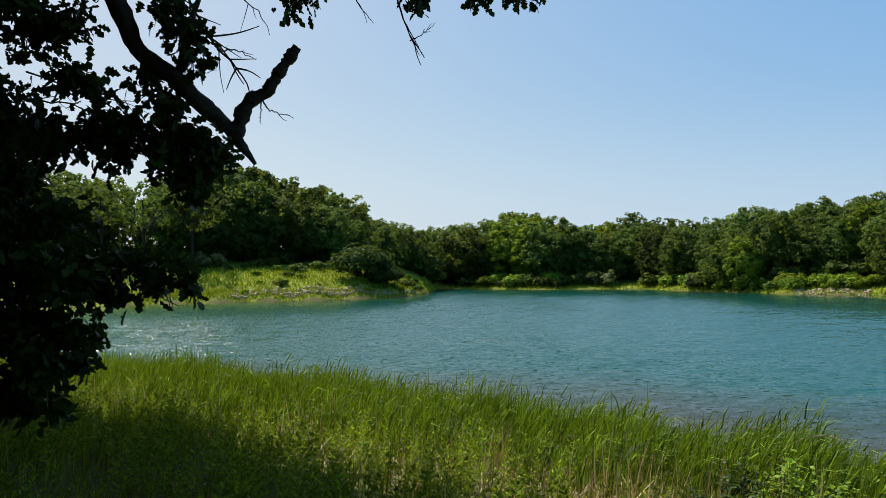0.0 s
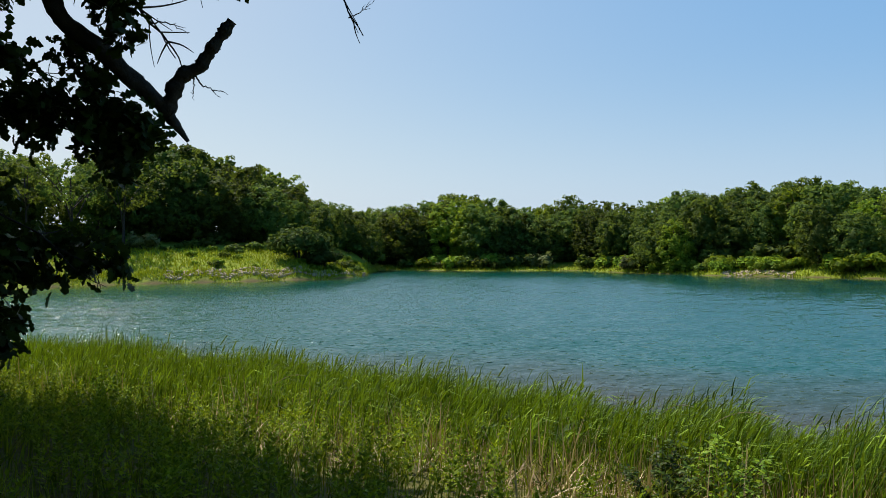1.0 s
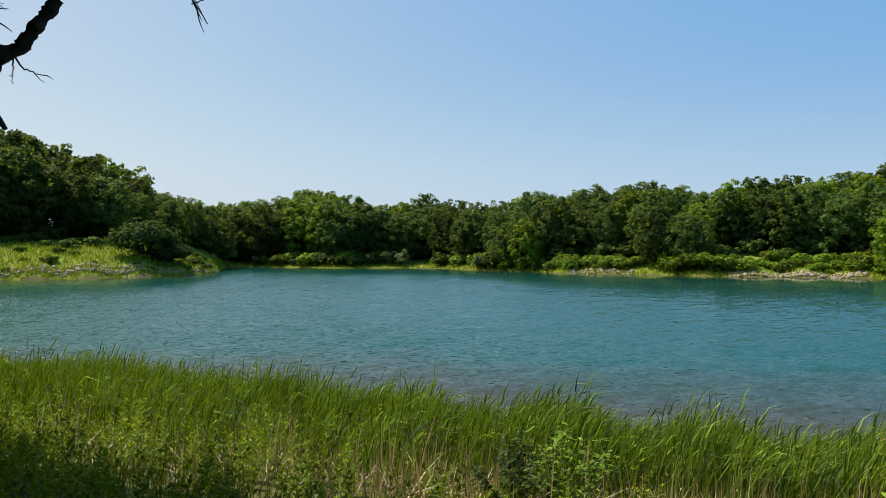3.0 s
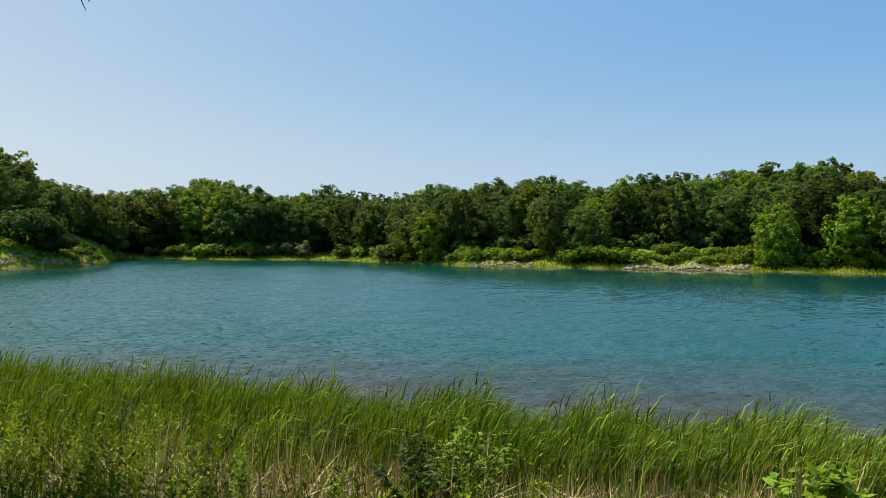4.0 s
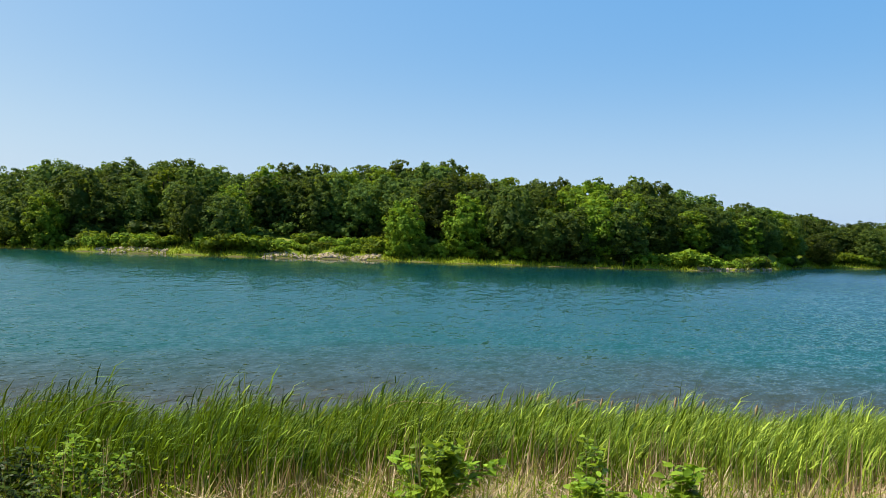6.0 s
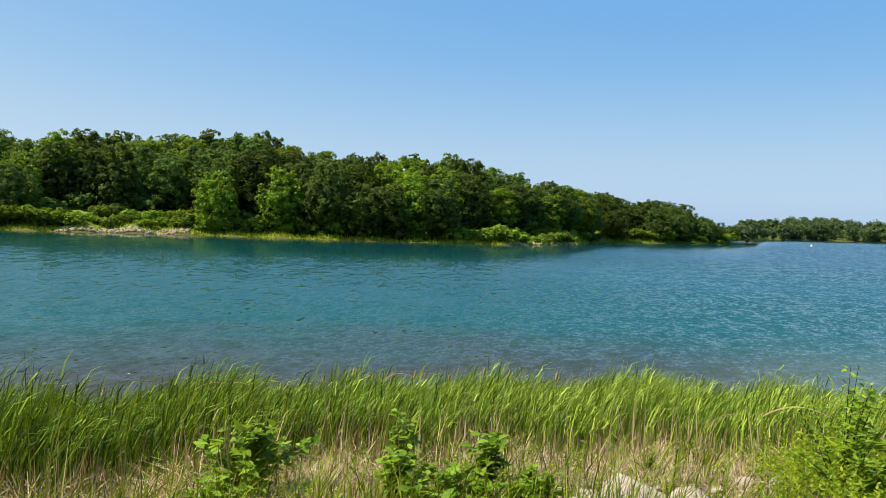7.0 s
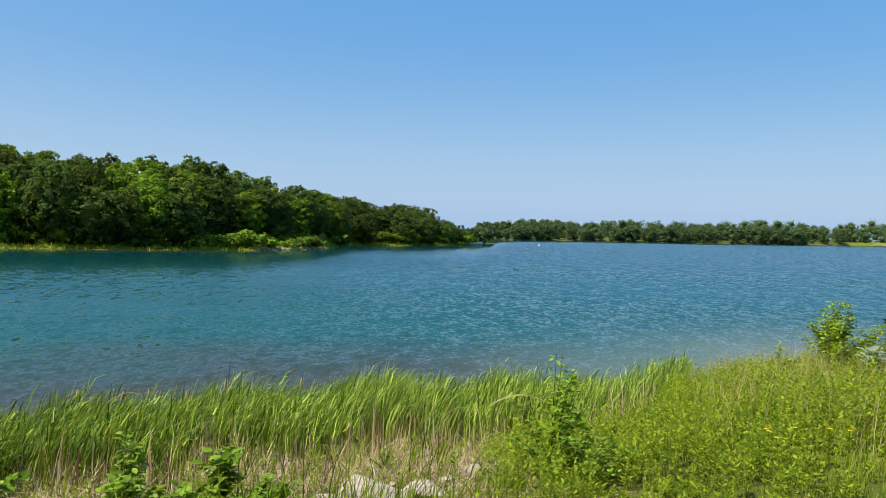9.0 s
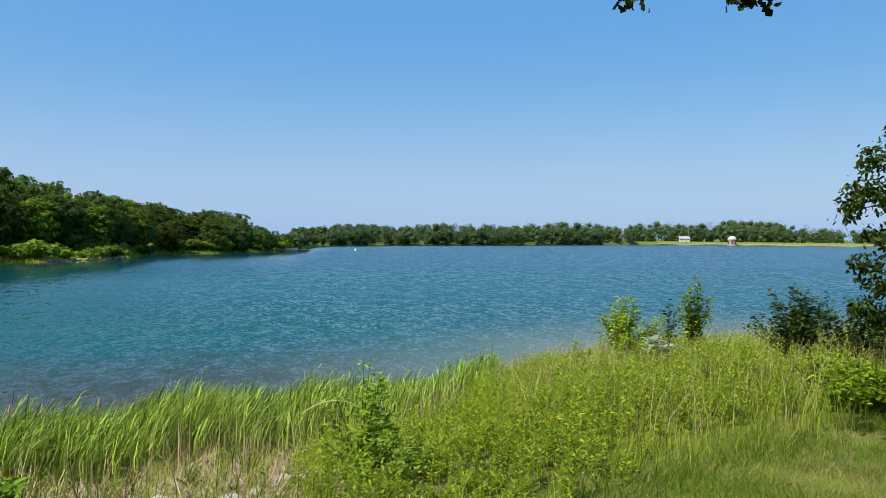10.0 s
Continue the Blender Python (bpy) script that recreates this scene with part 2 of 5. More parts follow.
M_YELLOW = leaf_mat("yellow_petal", (0.65, 0.42, 0.01), (0.8, 0.6, 0.02), 0.2, 0.5, 0.1, 3.0)
# bark colour darkened after the oak's shaded limb, used on every stem
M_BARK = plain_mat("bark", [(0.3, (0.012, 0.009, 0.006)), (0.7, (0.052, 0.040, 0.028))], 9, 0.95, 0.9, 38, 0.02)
M_STONE = plain_mat("limestone", [(0.3, (0.30, 0.23, 0.165)), (0.55, (0.50, 0.42, 0.33)), (0.75, (0.64, 0.57, 0.47))], 5, 0.9, 0.6, 30, 0.015)
M_RIPRAP = plain_mat("shore_stone", [(0.3, (0.19, 0.14, 0.085)), (0.55, (0.33, 0.25, 0.165)), (0.75, (0.46, 0.37, 0.26))], 3, 0.9, 0.5, 12, 0.03)
M_SPIKE = plain_mat("cattail_spike", [(0.3, (0.20, 0.12, 0.06)), (0.7, (0.46, 0.33, 0.20))], 30, 0.95, 0.5, 160, 0.003)
M_WHITE = plain_mat("white_paint", [(0.3, (0.62, 0.62, 0.60)), (0.7, (0.78, 0.78, 0.76))], 2, 0.6, 0.1)
M_ROOF = plain_mat("grey_roof", [(0.3, (0.25, 0.27, 0.30)), (0.7, (0.40, 0.42, 0.45))], 3, 0.7, 0.2)
M_BRICK = plain_mat("brick_wall", [(0.3, (0.28, 0.17, 0.13)), (0.7, (0.42, 0.30, 0.24))], 4, 0.9, 0.3)
M_CONC = plain_mat("pale_concrete", [(0.3, (0.42, 0.40, 0.36)), (0.7, (0.6, 0.58, 0.53))], 2, 0.85, 0.3)
M_DARK = plain_mat("dark_opening", [(0.3, (0.02, 0.02, 0.02)), (0.7, (0.04, 0.04, 0.045))], 3, 0.4, 0.1)
M_WOODG = plain_mat("grey_wood", [(0.3, (0.15, 0.13, 0.11)), (0.7, (0.3, 0.27, 0.23))], 6, 0.9, 0.4)

# ---- mesh helpers ----
rng = np.random.default_rng(7)


def mesh_np(name, verts, faces, mat):
    """A mesh from arrays: verts n x 3, faces m x 3 or m x 4."""
    verts, faces = np.asarray(verts, np.float32), np.asarray(faces, np.int32)
    me = bpy.data.meshes.new(name)
    k = faces.shape[1]
    me.vertices.add(len(verts))
    me.vertices.foreach_set("co", verts.ravel())
    me.loops.add(faces.size)
    me.loops.foreach_set("vertex_index", faces.ravel())
    me.polygons.add(len(faces))
    me.polygons.foreach_set("loop_start", np.arange(0, faces.size, k, dtype=np.int32))
    me.update(calc_edges=True)
    if mat:
        me.materials.append(mat)
    return me


def join(*pieces):
    """Several (verts, faces) as one; triangles become quads with a doubled corner left out by padding to quads."""
    vs, fs, n = [], [], 0
    for v, f in pieces:
        vs.append(v)
        fs.append(np.asarray(f) + n)
        n += len(v)
    return np.concatenate(vs), np.concatenate(fs)


def smooth(me):
    me.polygons.foreach_set("use_smooth", np.ones(len(me.polygons), bool))
    return me


def part(name, me, parent, label=""):
    ob = new(name, me)
    ob.parent = parent
    return tagged(ob, label)


def unit(v):
    return v / np.maximum(np.linalg.norm(v, axis=-1, keepdims=True), 1e-9)


def blades(p, height, width, lean, seg=4, face=None, bend=2.2, droop=0.0, taper=1.6):
    """Grass or reed blades: strips that taper and bend over. p n x 3, lean n x 2 in metres at the tip."""
    n = len(p)
    a = rng.uniform(0, np.pi, n) if face is None else face
    side = np.stack([np.cos(a), np.sin(a), 0 * a], -1)
    rows = []
    for i in range(seg + 1):
        t = i / seg if bend < 2.5 else 1 - (1 - i / seg) ** 1.4
        c = p.copy()
        c[:, 2] += height * (t - 0.18 * t * t * np.minimum(np.hypot(*lean.T) / np.maximum(height, .01), 1.5))
        c[:, 2] -= droop * np.hypot(*lean.T) * t ** 6
        c[:, :2] += lean * t ** bend
        w = (width * (1 - 0.93 * t ** taper) * 0.5)[:, None]
        rows += [c - side * w, c + side * w]
    v = np.stack(rows, 1).reshape(-1, 3)
    base = np.arange(n)[:, None, None] * (2 * seg + 2) + np.arange(seg)[None, :, None] * 2
    f = (base + np.array([0, 1, 3, 2])[None, None, :]).reshape(-1, 4)
    return v, f


def diamonds(p, u, nrm, size, slim=0.55, fold=0.15):
    """Small leaves: one folded kite each, as a quad."""
    v_ = unit(np.cross(nrm, u))
    s = size[:, None]
    v = np.stack([p - u * s * 0.5, p + v_ * s * slim * 0.5 + u * s * 0.05 - nrm * s * fold, p + u * s * 0.5,
                  p - v_ * s * slim * 0.5 + u * s * 0.05 - nrm * s * fold], 1).reshape(-1, 3)
    return v, np.arange(len(p) * 4).reshape(-1, 4)


def flakes(p, u, nrm, size):
    """Leaf sprays of trees far off: one uneven triangle each."""
    v_ = unit(np.cross(nrm, u))
    s = size[:, None]
    v = np.stack([p - u * s * 0.5, p + u * s * 0.42 + v_ * s * 0.42, p + u * s * 0.25 - v_ * s * 0.5], 1).reshape(-1, 3)
    return v, np.arange(len(p) * 3).reshape(-1, 3)


def shaped(p, u, nrm, size, stations, fold=0.2, droop=0.25):
    """Larger leaves with a midrib: stations are (place along the leaf, half width)."""
    v_ = unit(np.cross(nrm, u))
    s = size[:, None]
    rows = []
    for t, w in stations:
        mid = p + u * s * t - nrm * s * droop * t * t
        rows += [mid + v_ * s * w + nrm * s * w * fold, mid, mid - v_ * s * w + nrm * s * w * fold]
    k = len(stations)
    v = np.stack(rows, 1).reshape(-1, 3)
    base = np.arange(len(p))[:, None, None] * (3 * k) + np.arange(k - 1)[None, :, None] * 3
    f = np.concatenate([base + np.array([0, 1, 4, 3]), base + np.array([1, 2, 5, 4])], 1).reshape(-1, 4)
    return v, f


OVAL = [(0, 0.01), (0.25, 0.25), (0.65, 0.23), (1.0, 0.0)]
LOBED = [(0, 0.02), (0.22, 0.22), (0.34, 0.12), (0.52, 0.33), (0.64, 0.18), (0.82, 0.28), (1.0, 0.05)]
LANCE = [(0, 0.01), (0.3, 0.11), (0.65, 0.08), (1.0, 0.0)]


def tube(points, radii, sides=7, rough=0.0):
    """A tapered, knotty stem through the points."""
    pts, r = np.asarray(points, float), np.asarray(radii, float)
    tan = unit(np.gradient(pts, axis=0))
    ref = np.array([0.31, 0.87, 0.38])
    a = unit(np.cross(tan, ref))
    b = np.cross(tan, a)
    ang = np.linspace(0, 2 * np.pi, sides, endpoint=False)
    jitter = 1 + rough * rng.normal(size=(len(pts), sides, 1))
    ring = (np.cos(ang)[None, :, None] * a[:, None] + np.sin(ang)[None, :, None] * b[:, None]) * r[:, None, None] * jitter
    v = (pts[:, None] + ring).reshape(-1, 3)
    i = np.arange(len(pts) - 1)[:, None] * sides
    j = np.arange(sides)[None]
    f = np.stack([i + j, i + (j + 1) % sides, i + sides + (j + 1) % sides, i + sides + j], -1).reshape(-1, 4)
    return v, f


def curve_pts(points, n):
    """n points along a smooth line through the given ones."""
    p = np.asarray(points, float)
    d = np.r_[0, np.cumsum(np.linalg.norm(np.diff(p, axis=0), axis=1))]
    s = np.linspace(0, d[-1], n)
    q = np.stack([np.interp(s, d, p[:, i]) for i in range(p.shape[1])], -1)
    for _ in range(2):
        q[1:-1] = 0.25 * q[:-2] + 0.5 * q[1:-1] + 0.25 * q[2:]
    return q


def box(bm, size, at, turn=0.0, bevel=0.0):
    made = bmesh.ops.create_cube(bm, size=1, matrix=pose(*at, 0, 0, turn) @ Matrix.Diagonal((*size, 1)))
    if bevel:
        edges = list({e for v in made["verts"] for e in v.link_edges})
        bmesh.ops.bevel(bm, geom=edges, offset=bevel, segments=1, affect="EDGES")


def bm_mesh(name, bm, mat):
    me = bpy.data.meshes.new(name)
    bm.to_mesh(me)
    bm.free()
    me.materials.append(mat)
    return me


# ---- the lie of the land: a lake between a near bank and a wooded far shore ----
NEAR = np.array([(-95, 3000), (-85, 300), (-75, 60), (-60, 34), (-45, 30), (-27, 28), (-20, 23.5), (-10, 19), (0, 16.2), (12, 13.8), (27, 12.2), (45, 12.2),
                 (60, 12.7), (75, 13.7), (88, 14.6), (95, 17.5), (101, 22.5), (114, 30), (125, 36), (140, 60), (150, 300), (160, 3000)])
FAR = np.array([(-95, 40), (-75, 62), (-50, 95), (-35, 106), (-22, 113), (-15, 118), (-9, 119), (-3.2, 124), (-1.2, 135), (-0.5, 158), (0.1, 185), (4, 174), (7.6, 165),
                (14.4, 163), (18.5, 146), (24, 129), (29.7, 124), (35, 118), (44, 118.5), (50, 116), (58, 116.5), (67, 122), (71.4, 134), (74, 166),
                (78, 178), (82.5, 206), (83.8, 219), (84.3, 300), (86, 350), (93, 410), (100, 460), (107, 590), (110, 660), (114, 700), (125, 760), (150, 800)])
SKYLINE = np.array([(-35, 7.0), (-24, 6.6), (-20, 7.6), (-14.9, 7.74), (-11.3, 6.72), (-8.9, 5.93), (-7.3, 5.6), (-5.2, 4.07), (-1.5, 3.0), (0.6, 3.27), (4.4, 4.05), (8.3, 4.01),
                    (11.4, 3.53), (13.1, 3.16), (14.5, 3.73), (16.1, 3.28), (18.8, 2.89), (20.6, 3.73), (22.8, 4.03), (25.9, 4.28), (31.3, 4.71), (35, 4.23),
                    (37.5, 4.88), (40.3, 4.74), (45.7, 5.08), (49, 5.2), (50.5, 4.6), (53.3, 4.72), (56, 4.3), (61.6, 4.18), (66.9, 3.5), (68.6, 2.95), (70.7, 2.8), (72.5, 2.4), (74, 2.05), (75.7, 1.5), (77.2, 1.75), (78.8, 1.6), (80, 1.1), (80.6, 0.7), (81.4, 0.3), (82.6, 0.1)])


def near_edge(az):
    return np.exp(np.interp(az, NEAR[:, 0], np.log(NEAR[:, 1])))


def far_edge(az):
    return np.interp(az, FAR[:, 0], FAR[:, 1])


def wave(x, y):
    return (np.sin(x * 0.9 + 1.3) * np.cos(y * 1.1 + 0.4) + 0.5 * np.sin(x * 2.3 + y * 1.7)) / 1.5


def height(x, y):
    """The ground's height over the water."""
    az = (np.degrees(np.arctan2(x, y)) + 180) % 360 - 180
    d = np.hypot(x, y)
    s = near_edge(az) + 0.35 * np.sin(az * 0.6)
    near = np.where(d < s, 2.4 * (1 - (d / s) ** 2.2), -(d - s) * 0.105)
    near = near + np.where(d < s, 0.05 * wave(x, y) * np.clip((s - d) / 3, 0, 1), 0)
    e = d - far_edge(az) + 0.8 * np.sin(az * 1.9)
    bank = np.interp(az, [-40, -6, -3, -1, 4, 22, 26, 44, 49, 104, 108, 130], [4.6, 4.2, 2.7, 0.9, 1.5, 1.6, 3.2, 3.2, 1.6, 1.5, 2.6, 2.6])
    reach = np.interp(az, [-40, -1, 3, 104, 108], [9, 8, 12, 12, 7])
    hill = np.interp(az, [-40, -2, 10, 30, 60, 72, 79, 84, 130], [5, 4.5, 6.5, 7.5, 7.5, 5, 2, 0.5, 0])
    up = np.clip(e / 60, 0, 1)
    far = np.where(e > 0, bank * (1 - np.exp(-np.maximum(e, 0) / reach)) + hill * up * up * (3 - 2 * up), e * 0.2)
    return np.maximum(np.maximum(near, far), -4.0)


def ground_and_water():
    az = np.unique(np.r_[np.arange(-180, -44, 3.0), np.arange(-44, 130, 0.5), np.arange(130, 179, 3.0), 180.0])
    r_near = np.r_[0.002, 0.3, np.arange(1, 26, 0.5), np.arange(26, 60, 3)]
    off = np.array([-30, -18, -10, -6, -3, -1.5, -0.7, -0.2, 0.3, 0.8, 1.5, 2.5, 4, 6, 9, 12, 16, 22, 30, 40, 55, 75, 110, 200, 500, 1500, 3500], float)
    fe = np.maximum(far_edge(az), 95)
    rr = np.concatenate([np.broadcast_to(r_near, (len(az), len(r_near))), fe[:, None] + off[None]], 1)
    a = np.radians(az)[:, None]
    x, y = rr * np.sin(a), rr * np.cos(a)
    z = height(x, y)
    v = np.stack([x, y, z], -1).reshape(-1, 3)
    m, k = rr.shape
    i, j = np.meshgrid(np.arange(m - 1), np.arange(k - 1), indexing="ij")
    f = np.stack([i * k + j, i * k + j + 1, (i + 1) * k + j + 1, (i + 1) * k + j], -1).reshape(-1, 4)
    me = smooth(mesh_np("ground", v, f[:, ::-1], M_GROUND))
    d = np.hypot(x, y)
    front = near_edge(az)[:, None]
    e = d - far_edge(az)[:, None]
    grassy = np.where(d < front, 0.25 - 0.25 * np.clip((d - front + 6) / 4, 0, 1) + 0.45 * np.clip((az[:, None] - 92) / 15, 0, 1),
                      np.clip((e + 0.5) / 1.0, 0, 1) * np.where((az[:, None] > 84) & (az[:, None] < 108.5), 0.45, 1.0))
    me.attributes.new("grassy", "FLOAT", "POINT").data.foreach_set("value", grassy.astype(np.float32).ravel())
    tagged(new("ground", me), "grassy lake bank and shores with soil and thatch", "ground", kind="structure")
    az = np.unique(np.r_[np.arange(-92, -44, 2.0), np.arange(-44, 130, 1.0), np.arange(130, 156, 2.0)])
    rr = np.r_[8.0, np.arange(9, 45, 0.7), np.arange(45, 120, 5), np.arange(120, 400, 25), np.arange(400, 1300, 100)]
    a = np.radians(az)[:, None]
    x, y = rr * np.sin(a), rr * np.cos(a)
    z = height(x, y)
    m, k = x.shape
    i, j = np.meshgrid(np.arange(m - 1), np.arange(k - 1), indexing="ij")
    f = np.stack([i * k + j, i * k + j + 1, (i + 1) * k + j + 1, (i + 1) * k + j], -1).reshape(-1, 4)
    me = smooth(mesh_np("water", np.stack([x, y, 0 * x], -1).reshape(-1, 3), f[:, ::-1], M_WATER))
    near = np.maximum(-z, 0)
    me.attributes.new("depth", "FLOAT", "POINT").data.foreach_set("value", near.astype(np.float32).ravel())
    lee = np.clip((far_edge(az)[:, None] - 4 - rr[None]) / np.interp(az, [-10, 15, 35, 68, 76, 84], [45, 45, 80, 80, 50, 120])[:, None], 0, 1)
    calm = (0.08 + 0.92 * lee ** 1.2).astype(np.float32)
    me.attributes.new("open_water", "FLOAT_COLOR", "POINT").data.foreach_set("color", np.repeat(calm.ravel(), 4))
    tagged(new("water", me), "rippled teal lake water, shallow and pebbly at its edge", "water", kind="structure")


ground_and_water()


def on_ground(az, d):
    a = np.radians(az)
    x, y = d * np.sin(a), d * np.cos(a)
    return np.stack([x, y, height(x, y)], -1)


# ---- trees and bushes ----
def ball(level):
    bm = bmesh.new()
    bmesh.ops.create_icosphere(bm, subdivisions=level, radius=1)
    bm.verts.ensure_lookup_table()
    made = np.array([v.co[:] for v in bm.verts]), np.array([[v.index for v in f.verts] for f in bm.faces])
    bm.free()
    return made


ICO = ball(1)


def leaf_sprays(centres, radii, per, size, up=0.35, squash=0.85, out=None):
    """Leaf sprays over the outside of many small boughs; out: the way each bough faces."""
    n = len(centres)
    way = np.array([0, 0, up]) if out is None else (out * 0.95 + np.array([0, 0, up]))[:, None]
    d = unit(rng.normal(size=(n, per, 3)) + way)
    rad = radii[:, None, None] * rng.uniform(0.55, 1.15, (n, per, 1))
    p = (centres[:, None] + d * rad * np.array([1, 1, squash])).reshape(-1, 3)
    d = d.reshape(-1, 3)
    nrm = unit(d + rng.normal(size=p.shape) * 0.45 + np.array([0, 0, 0.2]))
    u = unit(np.cross(nrm, rng.normal(size=p.shape)))
    return flakes(p, u, nrm, size * rng.uniform(0.6, 1.4, len(p)))


def crown_arrays(centres, radii, per, size, up=0.35, squash=0.85, heart=0.7, every=2):
    """Leaf sprays round boughs whose dense hearts close the view through."""
    v1, f1 = leaf_sprays(centres, radii, per, size, up, squash)
    centres, radii = centres[::every], radii[::every]
    n = len(centres)
    core = (centres[:, None] + ICO[0][None] * radii[:, None, None] * heart * np.array([1, 1, squash])).reshape(-1, 3)
    tri = (np.arange(n)[:, None, None] * len(ICO[0]) + ICO[1][None]).reshape(-1, 3)
    return v1, f1, core, tri


def crown_mesh(name, arrays, mat):
    v1, f1, core, tri = arrays
    v, f = join((v1, f1), (core, tri))
    return mesh_np(name, v, f, mat)


def tree(name, label, mat, tall, wide, low, boughs, per, size, seed, airy=False):
    """A broadleaf tree: tapered trunk with limbs, and a lumpy dome of leafy boughs."""
    global rng
    rng = np.random.default_rng(seed)
    top = new(name)
    tagged(top, label, "tree")
    bulges, swell = unit(rng.normal(size=(13, 3)) + np.array([0, 0, 0.35])), rng.uniform(0.08, 0.27, 13)
    mid = (low + 0.45 * (1 - low)) * tall

    def envelope(d):
        """The crown's outer skin in the directions d."""
        out = 0.80 + np.max(swell * np.exp((d @ bulges.T - 1) * 8), axis=1)
        z = d[:, 2]
        skirt = np.where(z < 0, np.sqrt(np.maximum(1 - np.abs(z) ** 3.5, 0) / np.maximum(1 - z * z, 1e-6)), 1.0)
        half = np.where(z > 0, tall - mid, mid - low * tall)
        return np.stack([d[:, 0] * skirt * wide / 2, d[:, 1] * skirt * wide / 2, z * half], -1) * out[:, None] + np.array([0, 0, mid])
    k = np.arange(boughs) + 0.5
    z = 1 - 2 * k / boughs
    d = unit(np.stack([np.sqrt(1 - z * z) * np.cos(2.39996 * k + seed), np.sqrt(1 - z * z) * np.sin(2.39996 * k + seed), z], -1) + rng.normal(size=(boughs, 3)) * 0.12)
    hub = np.array([0, 0, mid])
    c = hub + (envelope(d) - hub) * rng.uniform(0.78, 0.97, (boughs, 1))
    rad = rng.uniform(0.7, 1.25, boughs) * wide * 0.092
    rise = tall / np.max(c[:, 2] + rad)
    c[:, 2] *= rise
    leaves = leaf_sprays(c, rad, per, size, 0.3, 0.9, d)
    if airy:
        me = mesh_np("crown", *leaves, mat)
    else:
        shade = hub + (c[::3] - hub) * rng.uniform(0.66, 0.86, (len(c[::3]), 1))
        under = leaf_sprays(shade, rad[::3] * 1.3, 16, size * 2.3, 0.2, 1.0, d[::3])
        inner = hub * np.array([1, 1, rise]) + (envelope(ICO[0]) - hub) * 0.52 * np.array([1, 1, rise])
        me = mesh_np("crown", *join(leaves, under, (inner, ICO[1])), mat)
    stem = tube(curve_pts([(0, 0, -0.4), (0.1, 0.05, tall * 0.3), (0.25, -0.1, tall * 0.75)], 6), np.linspace(0.021, 0.006, 6) * tall, 6, 0.08)
    trunk = part("trunk", smooth(mesh_np("trunk", *stem, M_BARK)), top)
    for q in range(8 if airy else 3):
        e = c[rng.integers(boughs)]
        s = np.array([0.1, 0, tall * rng.uniform(0.2, 0.5)])
        bough = tube(curve_pts([s, (s + e) / 2 + (0, 0, 0.4), e], 5), np.linspace(0.009, 0.003, 5) * tall, 4)
        part("limb", smooth(mesh_np("limb", *bough, M_BARK)), trunk)
    part("crown", me, top)
    return top


def plant_all(kinds, places, group):
    """Copies of each kind at its places, the first kind-made one standing at its last place."""
    for ob, spots in zip(kinds, places):
        tagged(ob, group=group)
        for m in spots[:-1]:
            copy_thing(ob, m)
        if spots:
            ob.matrix_basis = spots[-1]


def stand(x, y, z, scale, stretch=1.0):
    return Matrix.LocRotScale((x, y, z), Euler((0, 0, random.uniform(0, 6.28))), (scale * stretch, scale * stretch, scale))


